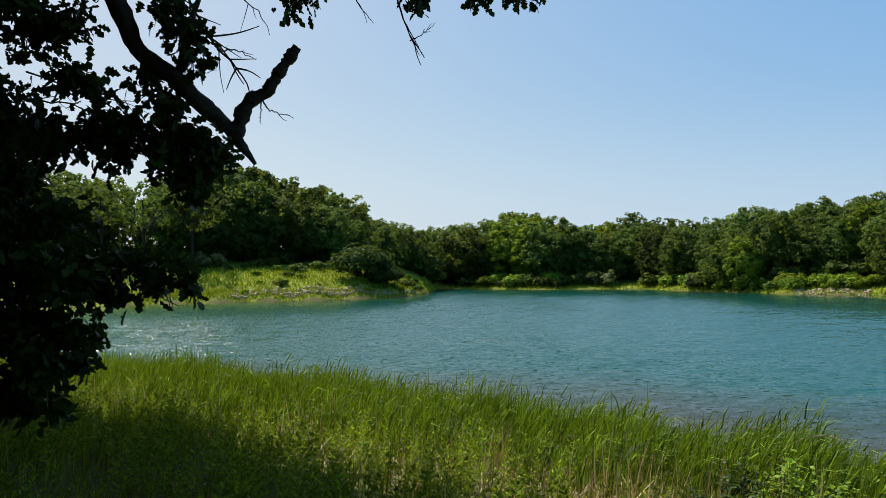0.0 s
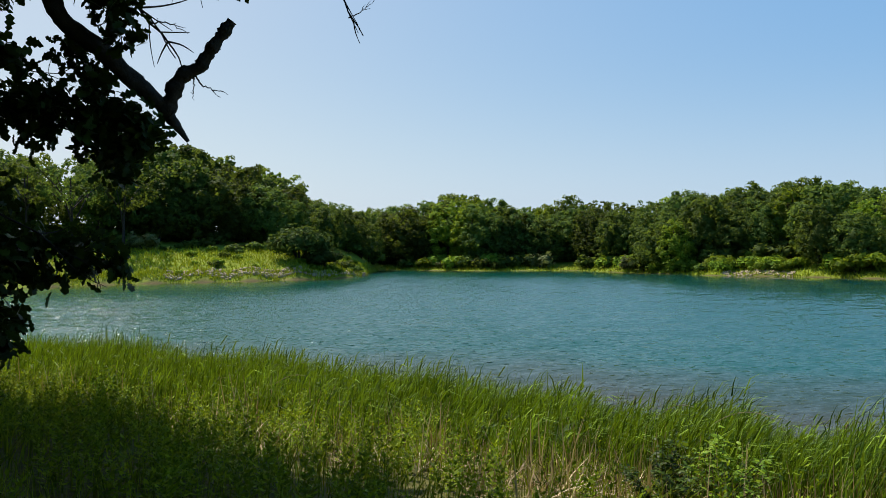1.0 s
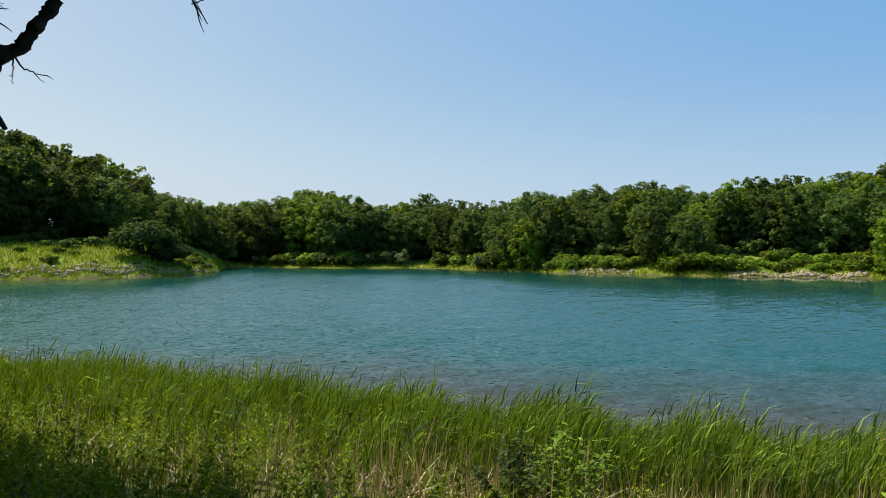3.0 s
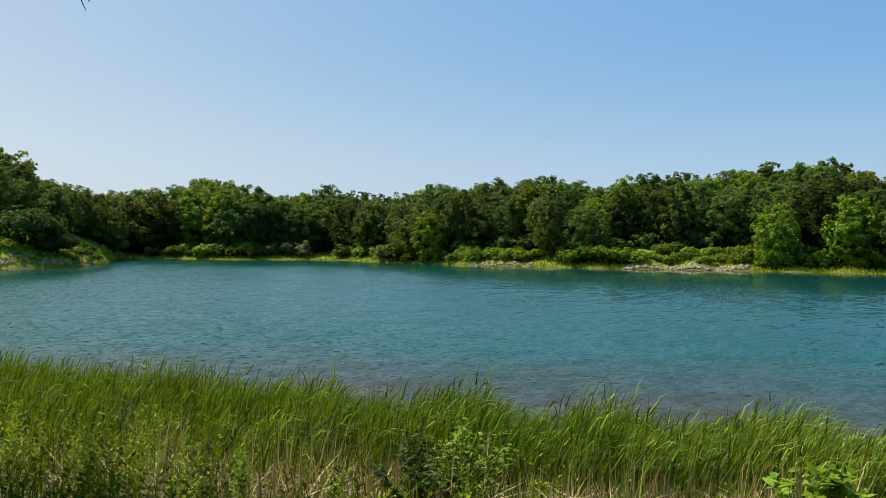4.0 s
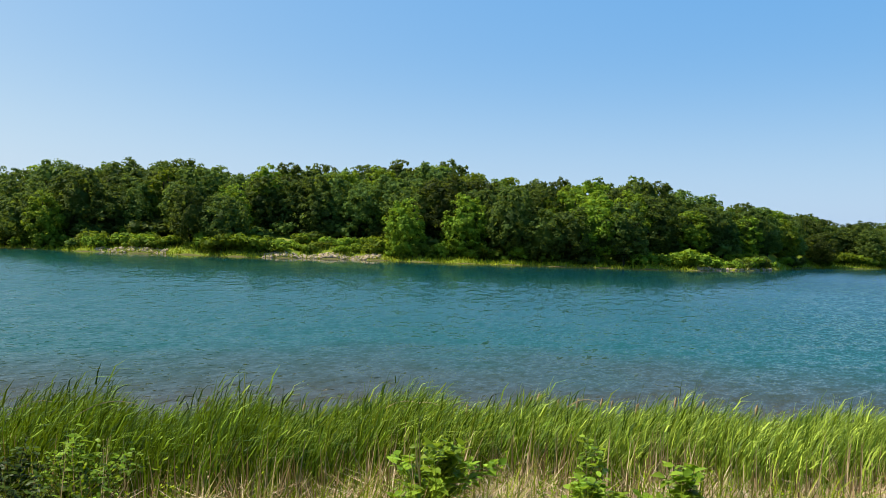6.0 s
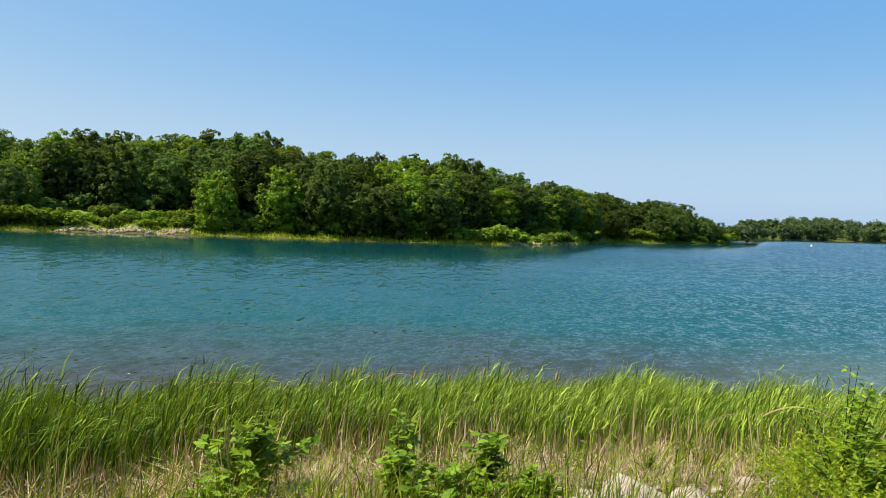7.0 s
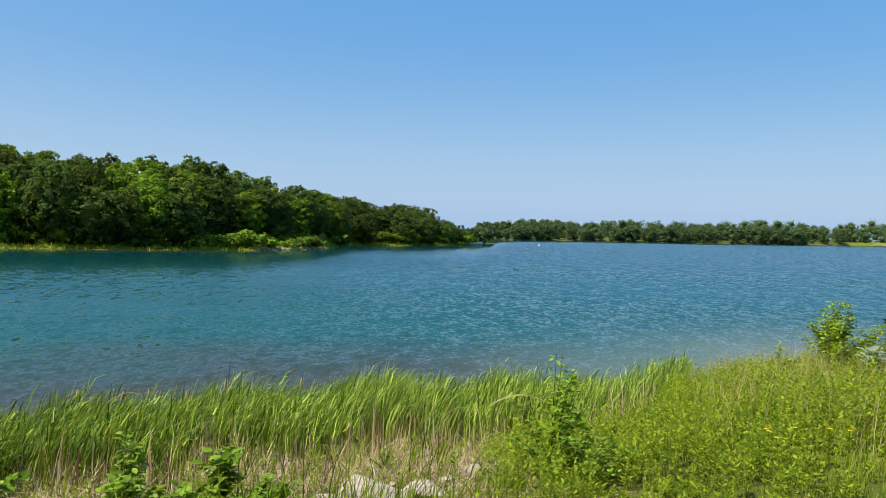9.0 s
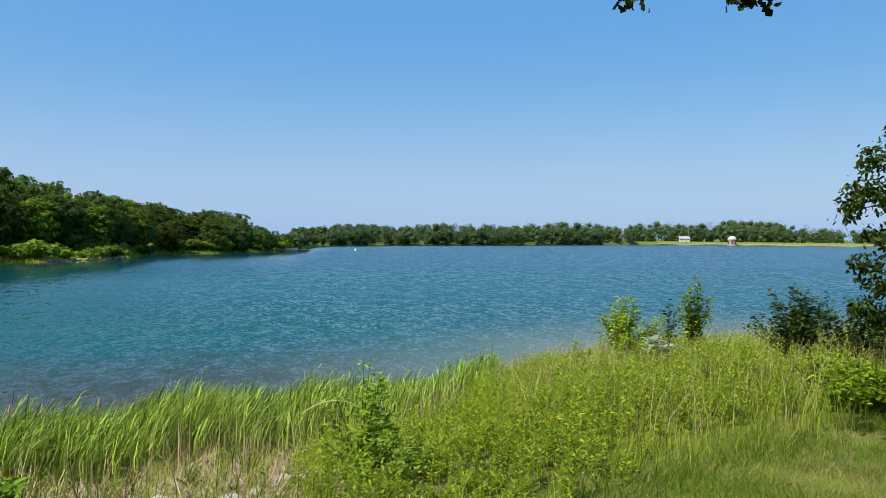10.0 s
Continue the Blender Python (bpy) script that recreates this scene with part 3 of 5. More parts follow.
def far_trees():
    oak = "dark green broadleaf tree on the wooded lake shore"
    lime = "bright green broadleaf tree on the wooded lake shore"
    kinds = [tree("oak_tree", oak, M_OAK, 12, 10, 0.0, 100, 42, 0.41, 11), tree("oak_tree", oak, M_OAK, 12, 9, 0.0, 95, 42, 0.40, 12),
             tree("oak_tree", oak, M_OAK, 12, 11, 0.03, 105, 42, 0.42, 13), tree("oak_tree", oak, M_OAK, 12, 8, 0.05, 88, 42, 0.39, 14),
             tree("ash_tree", lime, M_LIME, 12, 8.5, 0.0, 92, 42, 0.39, 15), tree("ash_tree", lime, M_LIME, 12, 7.5, 0.02, 86, 42, 0.38, 16),
             tree("oak_tree", oak, M_OAK, 12, 10, 0.1, 70, 24, 0.54, 17), tree("oak_tree", oak, M_OAK, 12, 8.5, 0.1, 66, 24, 0.52, 18),
             tree("ash_tree", lime, M_LIME, 12, 8.5, 0.1, 66, 24, 0.52, 19),
             tree("tall_oak_tree", "tall airy oak with a bare lower trunk on the grassy point", M_OAK, 12, 9, 0.45, 46, 46, 0.34, 20, True)]
    spots = [[] for _ in kinds]
    for row, (back, step, share) in enumerate(((5, 5.0, 0.62), (12, 5.2, 0.84), (21, 5.6, 0.97), (31, 6.2, 1.05), (50, 8.0, 1.0))):
        az = -36.0
        while az < 83.2:
            pen = az < -0.5
            d0 = float(far_edge(az))
            off = back + random.uniform(-2, 2) + (17 if pen else 0)
            if (35 < az < 45 or 24 < az < 30 or 64 < az < 74) and row < 2:
                off += 8 if row == 0 else 5
            if 0.6 < az < 19 and row == 0:
                off += 7
            if pen and row == 0 and az > -9:
                off -= 6
            d = d0 + off
            a = az + random.uniform(-0.4, 0.4)
            x, y = d * math.sin(radians(a)), d * math.cos(radians(a))
            z = float(height(np.array(x), np.array(y)))
            el = float(np.interp(a, SKYLINE[:, 0], SKYLINE[:, 1]))
            want = 4 + d * math.tan(radians(el)) * share * random.uniform(0.9, 1.03) + (1 - share) * 2 - z
            want = max(2.5, min(want * random.choice((0.88, 0.95, 1.0, 1.04, 1.09)) * (1.08 if pen else 1.03), 18.5))
            skip = (row == 0 and random.random() < 0.25) or (pen and row == 0) or (az > 79 and row > 1) or (-0.6 < az < 0.6 and row == 0) or -23.2 < az < -19.4
            if not skip:
                k = random.choice((0, 1, 2, 3, 0, 1, 2, 3, 4, 5)) if (az < 30 or az > 62) and not pen else random.choice((0, 1, 2, 3)) if pen or random.random() < 0.77 else random.choice((4, 5))
                if row > 2:
                    k = 6 + k % 2 if k < 4 else 8
                spots[k].append(stand(x, y, z - 0.1, want / 12, random.uniform(0.98, 1.22) * (1.2 if want < 8 else 1.0)))
            az += math.degrees(step * random.uniform(0.75, 1.25) * min(1.0, max(want, 5) / 11) / d)
    for a, off, tall in ((-20.7, 20, 15.0), (-23.4, 24, 14.0), (-19.2, 27, 13.5), (-17.6, 19, 14.0)):
        d = float(far_edge(a)) + off
        x, y = d * math.sin(radians(a)), d * math.cos(radians(a))
        spots[9].append(stand(x, y, float(height(np.array(x), np.array(y))) - 0.1, tall / 12, 1.0))
    plant_all(kinds, spots, "trees on the wooded shore")
    return sum(map(len, spots))


def bush(name, label, mat, seed, boughs=12, per=40, size=0.30):
    global rng
    rng = np.random.default_rng(seed)
    d = unit(rng.normal(size=(boughs, 3)))
    d[:, 2] = np.abs(d[:, 2])
    c = d * rng.uniform(0.3, 0.9, (boughs, 1)) * np.array([1.1, 1.1, 0.75]) + np.array([0, 0, 0.45])
    me = crown_mesh("foliage", crown_arrays(c, rng.uniform(0.3, 0.55, boughs), per, size), mat)
    top = new(name)
    tagged(top, label, "bush")
    part("foliage", me, top)
    stems = [tube(curve_pts([(0, 0, -0.2), c[q] * 0.5, c[q]], 4), np.linspace(0.05, 0.015, 4), 4) for q in range(4)]
    part("stem", mesh_np("stem", *join(*stems), M_BARK), top)
    return top


def far_bushes():
    kinds = [bush("bush", "dark green bush at the far water's edge", M_OAK, 21), bush("bush", "bright green bush on the far bank", M_LIME, 22),
             bush("willow_bush", "grey-green willow bush on the far bank", M_GREY, 23)]
    kinds.append(bush("broad_bush", "broad dark green bush on the grassy point", M_THICKET, 24, 30, 90, 0.13))
    spots = [[] for _ in kinds]

    def put(k, az, off, size, stretch=1.2):
        d = float(far_edge(az)) + off
        x, y = d * math.sin(radians(az)), d * math.cos(radians(az))
        spots[k].append(stand(x, y, float(height(np.array(x), np.array(y))) - 0.1, size, stretch))
    put(3, -5.7, 9, 4.4, 1.15), put(3, -3.9, 7, 2.6, 1.2), put(2, -16.2, 18, 2.2, 1.1), put(0, -2.4, 6, 1.3), put(0, -1.6, 5, 1.0)
    for az, off, size in ((-0.9, 30, 2.4), (-0.4, 16, 2.6), (0.2, 12, 2.2), (0.9, 13, 2.4), (0.5, 18, 3.0), (-0.2, 26, 3.2), (1.6, 14, 2.2)):
        put(0, az, off, size, 1.25)
    for az in np.arange(2.0, 20.5, 0.75):                    # willows and scrub down to the back of the bay
        a = float(az) + random.uniform(-0.3, 0.3)
        if not 12.6 < a < 14.6:
            put(random.choice((2, 0, 0, 1)), a, random.uniform(2.5, 7), random.uniform(1.2, 2.7), 1.15)
    az = 1.5
    while az < 83:
        if not 12.5 < az < 15.5:
            k = random.choice((0, 1, 1, 2)) if az < 20 else random.choice((0, 1, 1, 1))
            put(k, az, random.uniform(2.0, 6.0) + (4.5 if az < 19 else 0), random.uniform(0.6, 2.1) * (0.75 if 36 < az < 43 or 25 < az < 30 else 1))
        az += random.uniform(0.5, 1.5)
    for _ in range(26):
        put(random.choice((0, 1, 1)), random.uniform(-21, -1.5), random.uniform(2, 16), random.uniform(0.3, 0.8))
    for _ in range(78):
        put(1, random.choice((random.uniform(23.5, 31), random.uniform(34.5, 45.5), random.uniform(63, 76))), random.uniform(2.5, 11), random.uniform(0.5, 1.4))
    for az in np.linspace(-20, -6, 16):
        put(random.choice((0, 0, 1)), float(az) + random.uniform(-.4, .4), random.uniform(15, 22), random.uniform(0.7, 1.6))
    az = 0.8
    while az < 82:
        put(0, az, random.uniform(9 if az > 19 else 12, 16), random.uniform(1.6, 2.6), 1.3)
        az += random.uniform(1.5, 2.4)
    az = -30.0
    while az < -1:
        put(0, az, random.uniform(24, 34), random.uniform(1.6, 2.6), 1.3)
        az += random.uniform(0.9, 1.5)
    plant_all(kinds, spots, "bushes on the far shore")


def far_woods():
    """The woods across the open lake, far beyond the point."""
    global rng
    rng = np.random.default_rng(31)
    n = 640
    az = rng.uniform(83.2, 130, n)
    back = np.where(rng.uniform(0, 1, n) < 0.3, rng.uniform(1.5, 6, n), rng.uniform(4, 90, n))
    d = far_edge(az) + back + np.where(az > 109, 32, 0)
    p = on_ground(az, d)
    el = np.interp(az, [80.7, 84.8, 86, 88.9, 90.5, 94.7, 98.9, 103, 104.6, 107, 109, 110.9, 112.8, 114.1, 115.7, 118.2, 120.9, 123.5, 150],
                   [0.58, 0.70, 0.92, 1.07, 0.85, 1.18, 1.0, 1.34, 1.27, 0.95, 1.5, 1.22, 1.31, 1.55, 1.63, 1.18, 0.98, 0.97, 0.95])
    tall = (4 + d * np.tan(np.radians(el)) - p[:, 2]) * rng.uniform(0.78, 1.04, n) * np.where(back < 25, 0.72, 1)
    cs, rs = [], []
    for up, spread, r in ((0.10, 0.26, 0.24), (0.28, 0.30, 0.28), (0.42, 0.30, 0.28), (0.60, 0.22, 0.26), (0.60, 0.22, 0.26), (0.79, 0.08, 0.21)):
        turn = rng.uniform(0, 6.28, n)
        cs.append(p + np.stack([np.cos(turn) * tall * spread, np.sin(turn) * tall * spread, tall * up], -1))
        rs.append(tall * r * rng.uniform(0.8, 1.05, n))
    me = crown_mesh("far_woods", crown_arrays(np.concatenate(cs), np.concatenate(rs), 46, 0.85, heart=0.66, every=2), M_FARW_HAZED)
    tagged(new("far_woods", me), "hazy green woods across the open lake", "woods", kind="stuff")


def shore_grass():
    """Rough grass and herbs on the open banks across the water."""
    g = np.random.default_rng(35)
    az = np.r_[g.uniform(-23, -0.6, 12000), g.uniform(-0.6, 83, 8000)]
    back = np.where(az < -0.6, g.uniform(0.1, 19, len(az)) ** np.where(g.uniform(0, 1, len(az)) < 0.25, 0.4, 1.0), g.uniform(0.0, 1.0, len(az)) ** 1.6 * 6.0)
    p = on_ground(az, far_edge(az) + back)
    h = g.uniform(0.25, 0.75, len(p))
    me = mesh_np("shore_grass", *blades(p, h, g.uniform(0.08, 0.22, len(p)), g.normal(size=(len(p), 2)) * 0.2, 1), M_SHORE)
    tagged(new("shore_grass", me), "sunlit yellow-green grass on the banks across the water", "grass", kind="stuff")


shore_grass()
N_TREES = far_trees()
far_bushes()
far_woods()

# ---- the reed bed and the near bank's growth ----
WIND = np.array([0.72, -0.69])


def scatter(dense, az0, az1, inner, outer, seed):
    """Points between two distances (functions of the bearing), so many to the square metre."""
    g = np.random.default_rng(seed)
    grid = np.linspace(az0, az1, 400)
    area = np.maximum(outer(grid) ** 2 - inner(grid) ** 2, 0) / 2 * math.radians(az1 - az0) / 400
    n = int(dense * area.sum())
    az = np.interp(g.uniform(0, 1, n), np.cumsum(area) / area.sum(), grid)
    a, b = inner(az), np.maximum(outer(az), inner(az))
    d = np.sqrt(g.uniform(0, 1, n) * (b * b - a * a) + a * a)
    return az, d, g


def reed_front(az):
    return near_edge(az) - np.interp(az, [-30, -10, 0, 12, 20, 35, 50, 85, 97], [12.5, 9.4, 7.6, 6.2, 5.4, 4.5, 3.7, 3.0, 3.5]) + 0.5 * np.sin(az * 0.5) + 0.3 * np.sin(az * 1.7)


def reed_back(az):
    return near_edge(az) + np.interp(az, [-35, 0, 60, 88, 97], [1.0, 1.4, 1.6, 1.4, 0.4]) + 0.4 * np.sin(az * 0.9 + 1) + 0.25 * np.sin(az * 2.3)


def reed_bed():
    global rng
    az, d, rng = scatter(520, -33, 98, reed_front, reed_back, 41)
    s = (d - reed_front(az)) / (reed_back(az) - reed_front(az))
    thin = np.interp(az, [90, 98], [1, 0.4])
    clump = 0.66 + 0.46 * np.sin(az * 6.1 + np.sin(d * 3.0) * 1.5) * np.cos(d * 4.3 + az * 0.8)
    keep = rng.uniform(0, 1, len(az)) < thin * clump * np.clip(0.3 + 1.8 * s, 0, 1.4)
    az, d, s = az[keep], d[keep], s[keep]
    p = on_ground(az, d)
    p[:, 2] -= 0.03
    patch = 1 + 0.12 * np.sin(p[:, 0] * 1.3) * np.cos(p[:, 1] * 1.1) + 0.08 * np.sin(p[:, 0] * 3.1 + p[:, 1] * 2.3)
    h = rng.uniform(1.22, 1.5, len(p)) * (0.5 + 0.5 * np.clip(s * 2.2 + rng.normal(size=len(p)) * 0.15, 0, 1)) * np.clip(patch, 0.86, 1.04) * np.interp(az, [-20, -4, 10, 25, 42, 85, 98], [1, 0.96, 0.97, 1.02, 1.09, 1.09, 0.85])
    lean = WIND * (h * rng.uniform(0.08, 0.46, len(p)))[:, None] + rng.normal(size=(len(p), 2)) * 0.10
    wide = rng.uniform(0.009, 0.022, len(p))
    # bearing picks the blade colour: backlit dark to the left, front-lit to the right
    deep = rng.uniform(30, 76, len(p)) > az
    for name, mat, label, pick in (("reed_bed", M_BACKLITREED, "deep green cattail reeds, darkened as backlit, bent by the wind along the shore", deep),
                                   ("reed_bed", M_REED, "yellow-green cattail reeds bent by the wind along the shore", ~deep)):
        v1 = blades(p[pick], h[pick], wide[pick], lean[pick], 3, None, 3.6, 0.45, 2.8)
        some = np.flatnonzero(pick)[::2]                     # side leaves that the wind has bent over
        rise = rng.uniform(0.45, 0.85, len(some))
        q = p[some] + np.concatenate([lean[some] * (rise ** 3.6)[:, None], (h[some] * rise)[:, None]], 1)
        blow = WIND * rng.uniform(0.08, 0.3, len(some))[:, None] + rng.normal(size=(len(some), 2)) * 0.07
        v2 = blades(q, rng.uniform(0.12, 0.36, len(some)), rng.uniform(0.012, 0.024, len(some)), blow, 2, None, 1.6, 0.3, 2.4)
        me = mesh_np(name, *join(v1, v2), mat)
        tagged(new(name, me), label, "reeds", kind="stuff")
    # dead stalks at their feet: dull upright remains, and long bleached ones that have snapped
    for dense, seed, long_, mat, name, label in ((170, 42, False, M_DULL, "dead_stalks", "dull brown dead reed stalks under the reeds"),
                                                 (210, 47, True, M_STRAW, "broken_stalks", "bleached broken reed stalks leaning under the reeds")):
        az, d, rng = scatter(dense, -28, 96, lambda a: reed_front(a) - 1.5, lambda a: reed_front(a) + (1.3 if long_ else 2.1), seed)
        keep = rng.uniform(0, 1, len(az)) < np.interp(az, [-28, -5, 8, 96], [0.35, 0.6, 1, 1]) * (0.5 + 0.5 * np.sin(az * 1.1) * np.cos(d * 2.0))
        az, d = az[keep], d[keep]
        p = on_ground(az, d)
        n = len(p)
        fallen = rng.uniform(0, 1, n) < (0.75 if long_ else 0.45)
        h = np.where(fallen, rng.uniform(0.05, 0.3, n), rng.uniform(0.25, 0.8, n) if long_ else rng.uniform(0.15, 0.6, n))
        turn = rng.uniform(0, 2 * np.pi, n)
        reach = np.where(fallen, rng.uniform(0.2, 0.75, n), rng.uniform(0.02, 0.3, n)) * (1.0 if long_ else 0.6)
        lean = np.stack([np.cos(turn), np.sin(turn)], -1) * reach[:, None]
        wide = rng.uniform(0.007, 0.017, n) if long_ else rng.uniform(0.006, 0.014, n)
        me = mesh_np(name, *blades(p, h, wide, lean, 2, turn + np.pi / 2 + rng.normal(size=n) * 0.6, 1.2, 0.0, 3.0), mat)
        tagged(new(name, me), label, "straw", kind="stuff")


def litter():
    """Broken straw that lies on the ground before the reeds."""
    global rng
    az, d, rng = scatter(430, 28, 92, lambda a: np.full_like(a, 5.4), lambda a: reed_front(a) - 0.6, 45)
    bare = (az > 70.5) & (az < 81.5) & (d < 7.0)
    az, d = az[~bare], d[~bare]
    p = on_ground(az, d)
    p[:, 2] += 0.01
    n = len(p)
    a = rng.uniform(0, 6.28, n)
    lean = np.stack([np.cos(a), np.sin(a)], -1) * rng.uniform(0.06, 0.4, n)[:, None]
    pale = rng.uniform(0, 1, n) < 0.5
    h, wide = rng.uniform(0.01, 0.12, n), rng.uniform(0.006, 0.018, n)
    for mat, label, pick in ((M_STRAW, "pale broken straw lying before the reeds", pale), (M_DULL, "brown broken straw lying before the reeds", ~pale)):
        me = mesh_np("litter", *blades(p[pick], h[pick], wide[pick], lean[pick], 1, a[pick] + np.pi / 2, 1.0), mat)
        tagged(new("litter", me), label, "straw", kind="stuff")


def mown_edge(az):
    return np.interp(az, [101, 105, 108, 111, 114.5, 118, 121, 123.5, 127], [4.6, 5.7, 6.2, 6.7, 7.35, 8.0, 8.6, 9.3, 10.2])


def bank_grass():
    global rng
    az, d, rng = scatter(260, -33, 125, lambda a: np.full_like(a, 4.8), lambda a: np.minimum(reed_front(a) + 1.2, 16), 43)
    az2, d2, rng = scatter(16, 92, 126, lambda a: np.full_like(a, 15.0), lambda a: np.maximum(np.minimum(near_edge(a), 32), 15), 44)
    az, d = np.r_[az, az2], np.r_[d, d2]
    lawn = (az > 101) & (d < mown_edge(az) + rng.normal(size=len(az)) * 0.3)
    az, d = az[~lawn], d[~lawn]
    sparse = (az > 22) & (az < 87) & (d > 6.3)
    keep = rng.uniform(0, 1, len(az)) < np.where(sparse, 0.17, np.where((az > 86) & (d < 8.5), 1.0, np.where((az > 87), np.where(d < 12, 0.75, 0.25), np.where(az < 25, 0.5, 1.0))))
    az, d = az[keep], d[keep]
    p = on_ground(az, d)
    h = rng.uniform(0.12, 0.5, len(p)) * (1 + 0.3 * np.sin(p[:, 0] * 1.9) * np.cos(p[:, 1] * 1.5))
    h = np.where((az > 86) & (d < 8.5), h * 0.7, h)
    lean = WIND * (h * rng.uniform(0, 0.45, len(p)))[:, None] + rng.normal(size=(len(p), 2)) * (0.35 * h)[:, None]
    me = mesh_np("bank_grass", *blades(p, h, rng.uniform(0.008, 0.018, len(p)) * np.clip(np.hypot(p[:, 0], p[:, 1]) / 9, 0.6, 1.3) * np.where(az > 87, 0.6, 1.0), lean, 3), M_GRASS)
    tagged(new("bank_grass", me), "long green grass on the near bank", "grass", kind="stuff")
    az, d, rng = scatter(3200, 99, 125, lambda a: np.full_like(a, 5.3), lambda a: np.full_like(a, 9.6), 46)
    p = on_ground(az, d)
    patchy = np.sin(p[:, 0] * 2.3 + 1) * np.cos(p[:, 1] * 2.9) + 0.6 * np.sin(p[:, 0] * 5.1 - p[:, 1] * 4.3)
    keep = rng.uniform(0, 1, len(p)) < np.clip(0.8 + 0.4 * patchy, 0.15, 1)
    keep &= d < mown_edge(az) + rng.normal(size=len(az)) * 0.35
    p, az, d, patchy = p[keep], az[keep], d[keep], patchy[keep]
    h = rng.uniform(0.03, 0.11, len(p)) * np.clip(2.2 + (d - mown_edge(az)) * 1.3, 1, 2.6)
    dry = rng.uniform(0, 1, len(p)) < np.clip(0.18 - 0.25 * patchy + 0.35 * np.clip((az - 117) / 4, 0, 1) * (d < 7.2), 0.06, 0.75)
    wide, lean = rng.uniform(0.003, 0.007, len(p)), rng.normal(size=(len(p), 2)) * (0.6 * h)[:, None]
    for name, mat, label, pick in (("lawn", M_LAWN, "short mown grass where one walks", ~dry), ("dry_grass", M_SEED, "dry tan grass in patches of the mown bank", dry)):
        me = mesh_np(name, *blades(p[pick], h[pick] * (1 if mat is M_LAWN else 0.8), wide[pick], lean[pick], 1, None, 1.0), mat)
        tagged(new(name, me), label, "grass", kind="stuff")


def leafy(name, label, mat, az, d, tall, count, size, seed, stations=None, droop=0.2, category="weeds", slim=0.45):
    """A stand of leafy stems as one mesh: leaves in a spiral up each stem."""
    global rng
    rng = np.random.default_rng(seed)
    p = on_ground(az, d)
    n = len(p)
    lean = WIND * (tall * 0.12)[:, None] + rng.normal(size=(n, 2)) * (tall * 0.16)[:, None]
    t = (np.arange(count)[None] + rng.uniform(0, 1, (n, count))) / count * 0.88 + 0.12
    a = np.arange(count)[None] * 2.4 + rng.uniform(0, 6.28, (n, 1)) + rng.normal(size=(n, count)) * 0.3
    out = np.stack([np.cos(a), np.sin(a), 0.25 + 0.5 * t], -1).reshape(-1, 3)
    root = (p[:, None] + np.concatenate([lean[:, None] * (t ** 1.8)[..., None], (tall[:, None] * t)[..., None]], -1)).reshape(-1, 3)
    u = unit(out + rng.normal(size=out.shape) * 0.2)
    side = unit(np.cross(u, np.array([0, 0, 1.0])))
    nrm = unit(np.cross(side, u) + rng.normal(size=u.shape) * 0.35)
    s = (size * rng.uniform(0.6, 1.25, (n, count)) * (1.15 - 0.55 * t)).reshape(-1)
    if stations:
        v1, f1 = shaped(root, u, nrm, s, stations, 0.25, droop)
    else:
        v1, f1 = diamonds(root + u * s[:, None] * 0.5, u, nrm, s, slim, 0.1)
    v2, f2 = blades(p, tall, np.full(n, 0.006), lean, 2)
    me = mesh_np(name, *join((v1, f1), (v2, f2)), mat)
    return me


def mounds(az, d, across, seed):
    """How high the growth stands, 0.25 to 1: it grows in bushy mounds with gaps between."""
    g = np.random.default_rng(seed)
    p = on_ground(az, d)[:, :2]
    lo, hi = p.min(0), p.max(0)
    n = int(np.prod(hi - lo) / across ** 2)
    c = g.uniform(lo, hi, (n, 2))
    r = across * g.uniform(0.5, 0.95, n)
    best = np.zeros(len(p))
    for q in range(n):
        best = np.maximum(best, (1 - np.sum((p - c[q]) ** 2, 1) / r[q] ** 2) * (0.7 + 0.3 * (q % 4) / 3))
    return np.clip(0.25 + 0.9 * best, 0.25, 1)


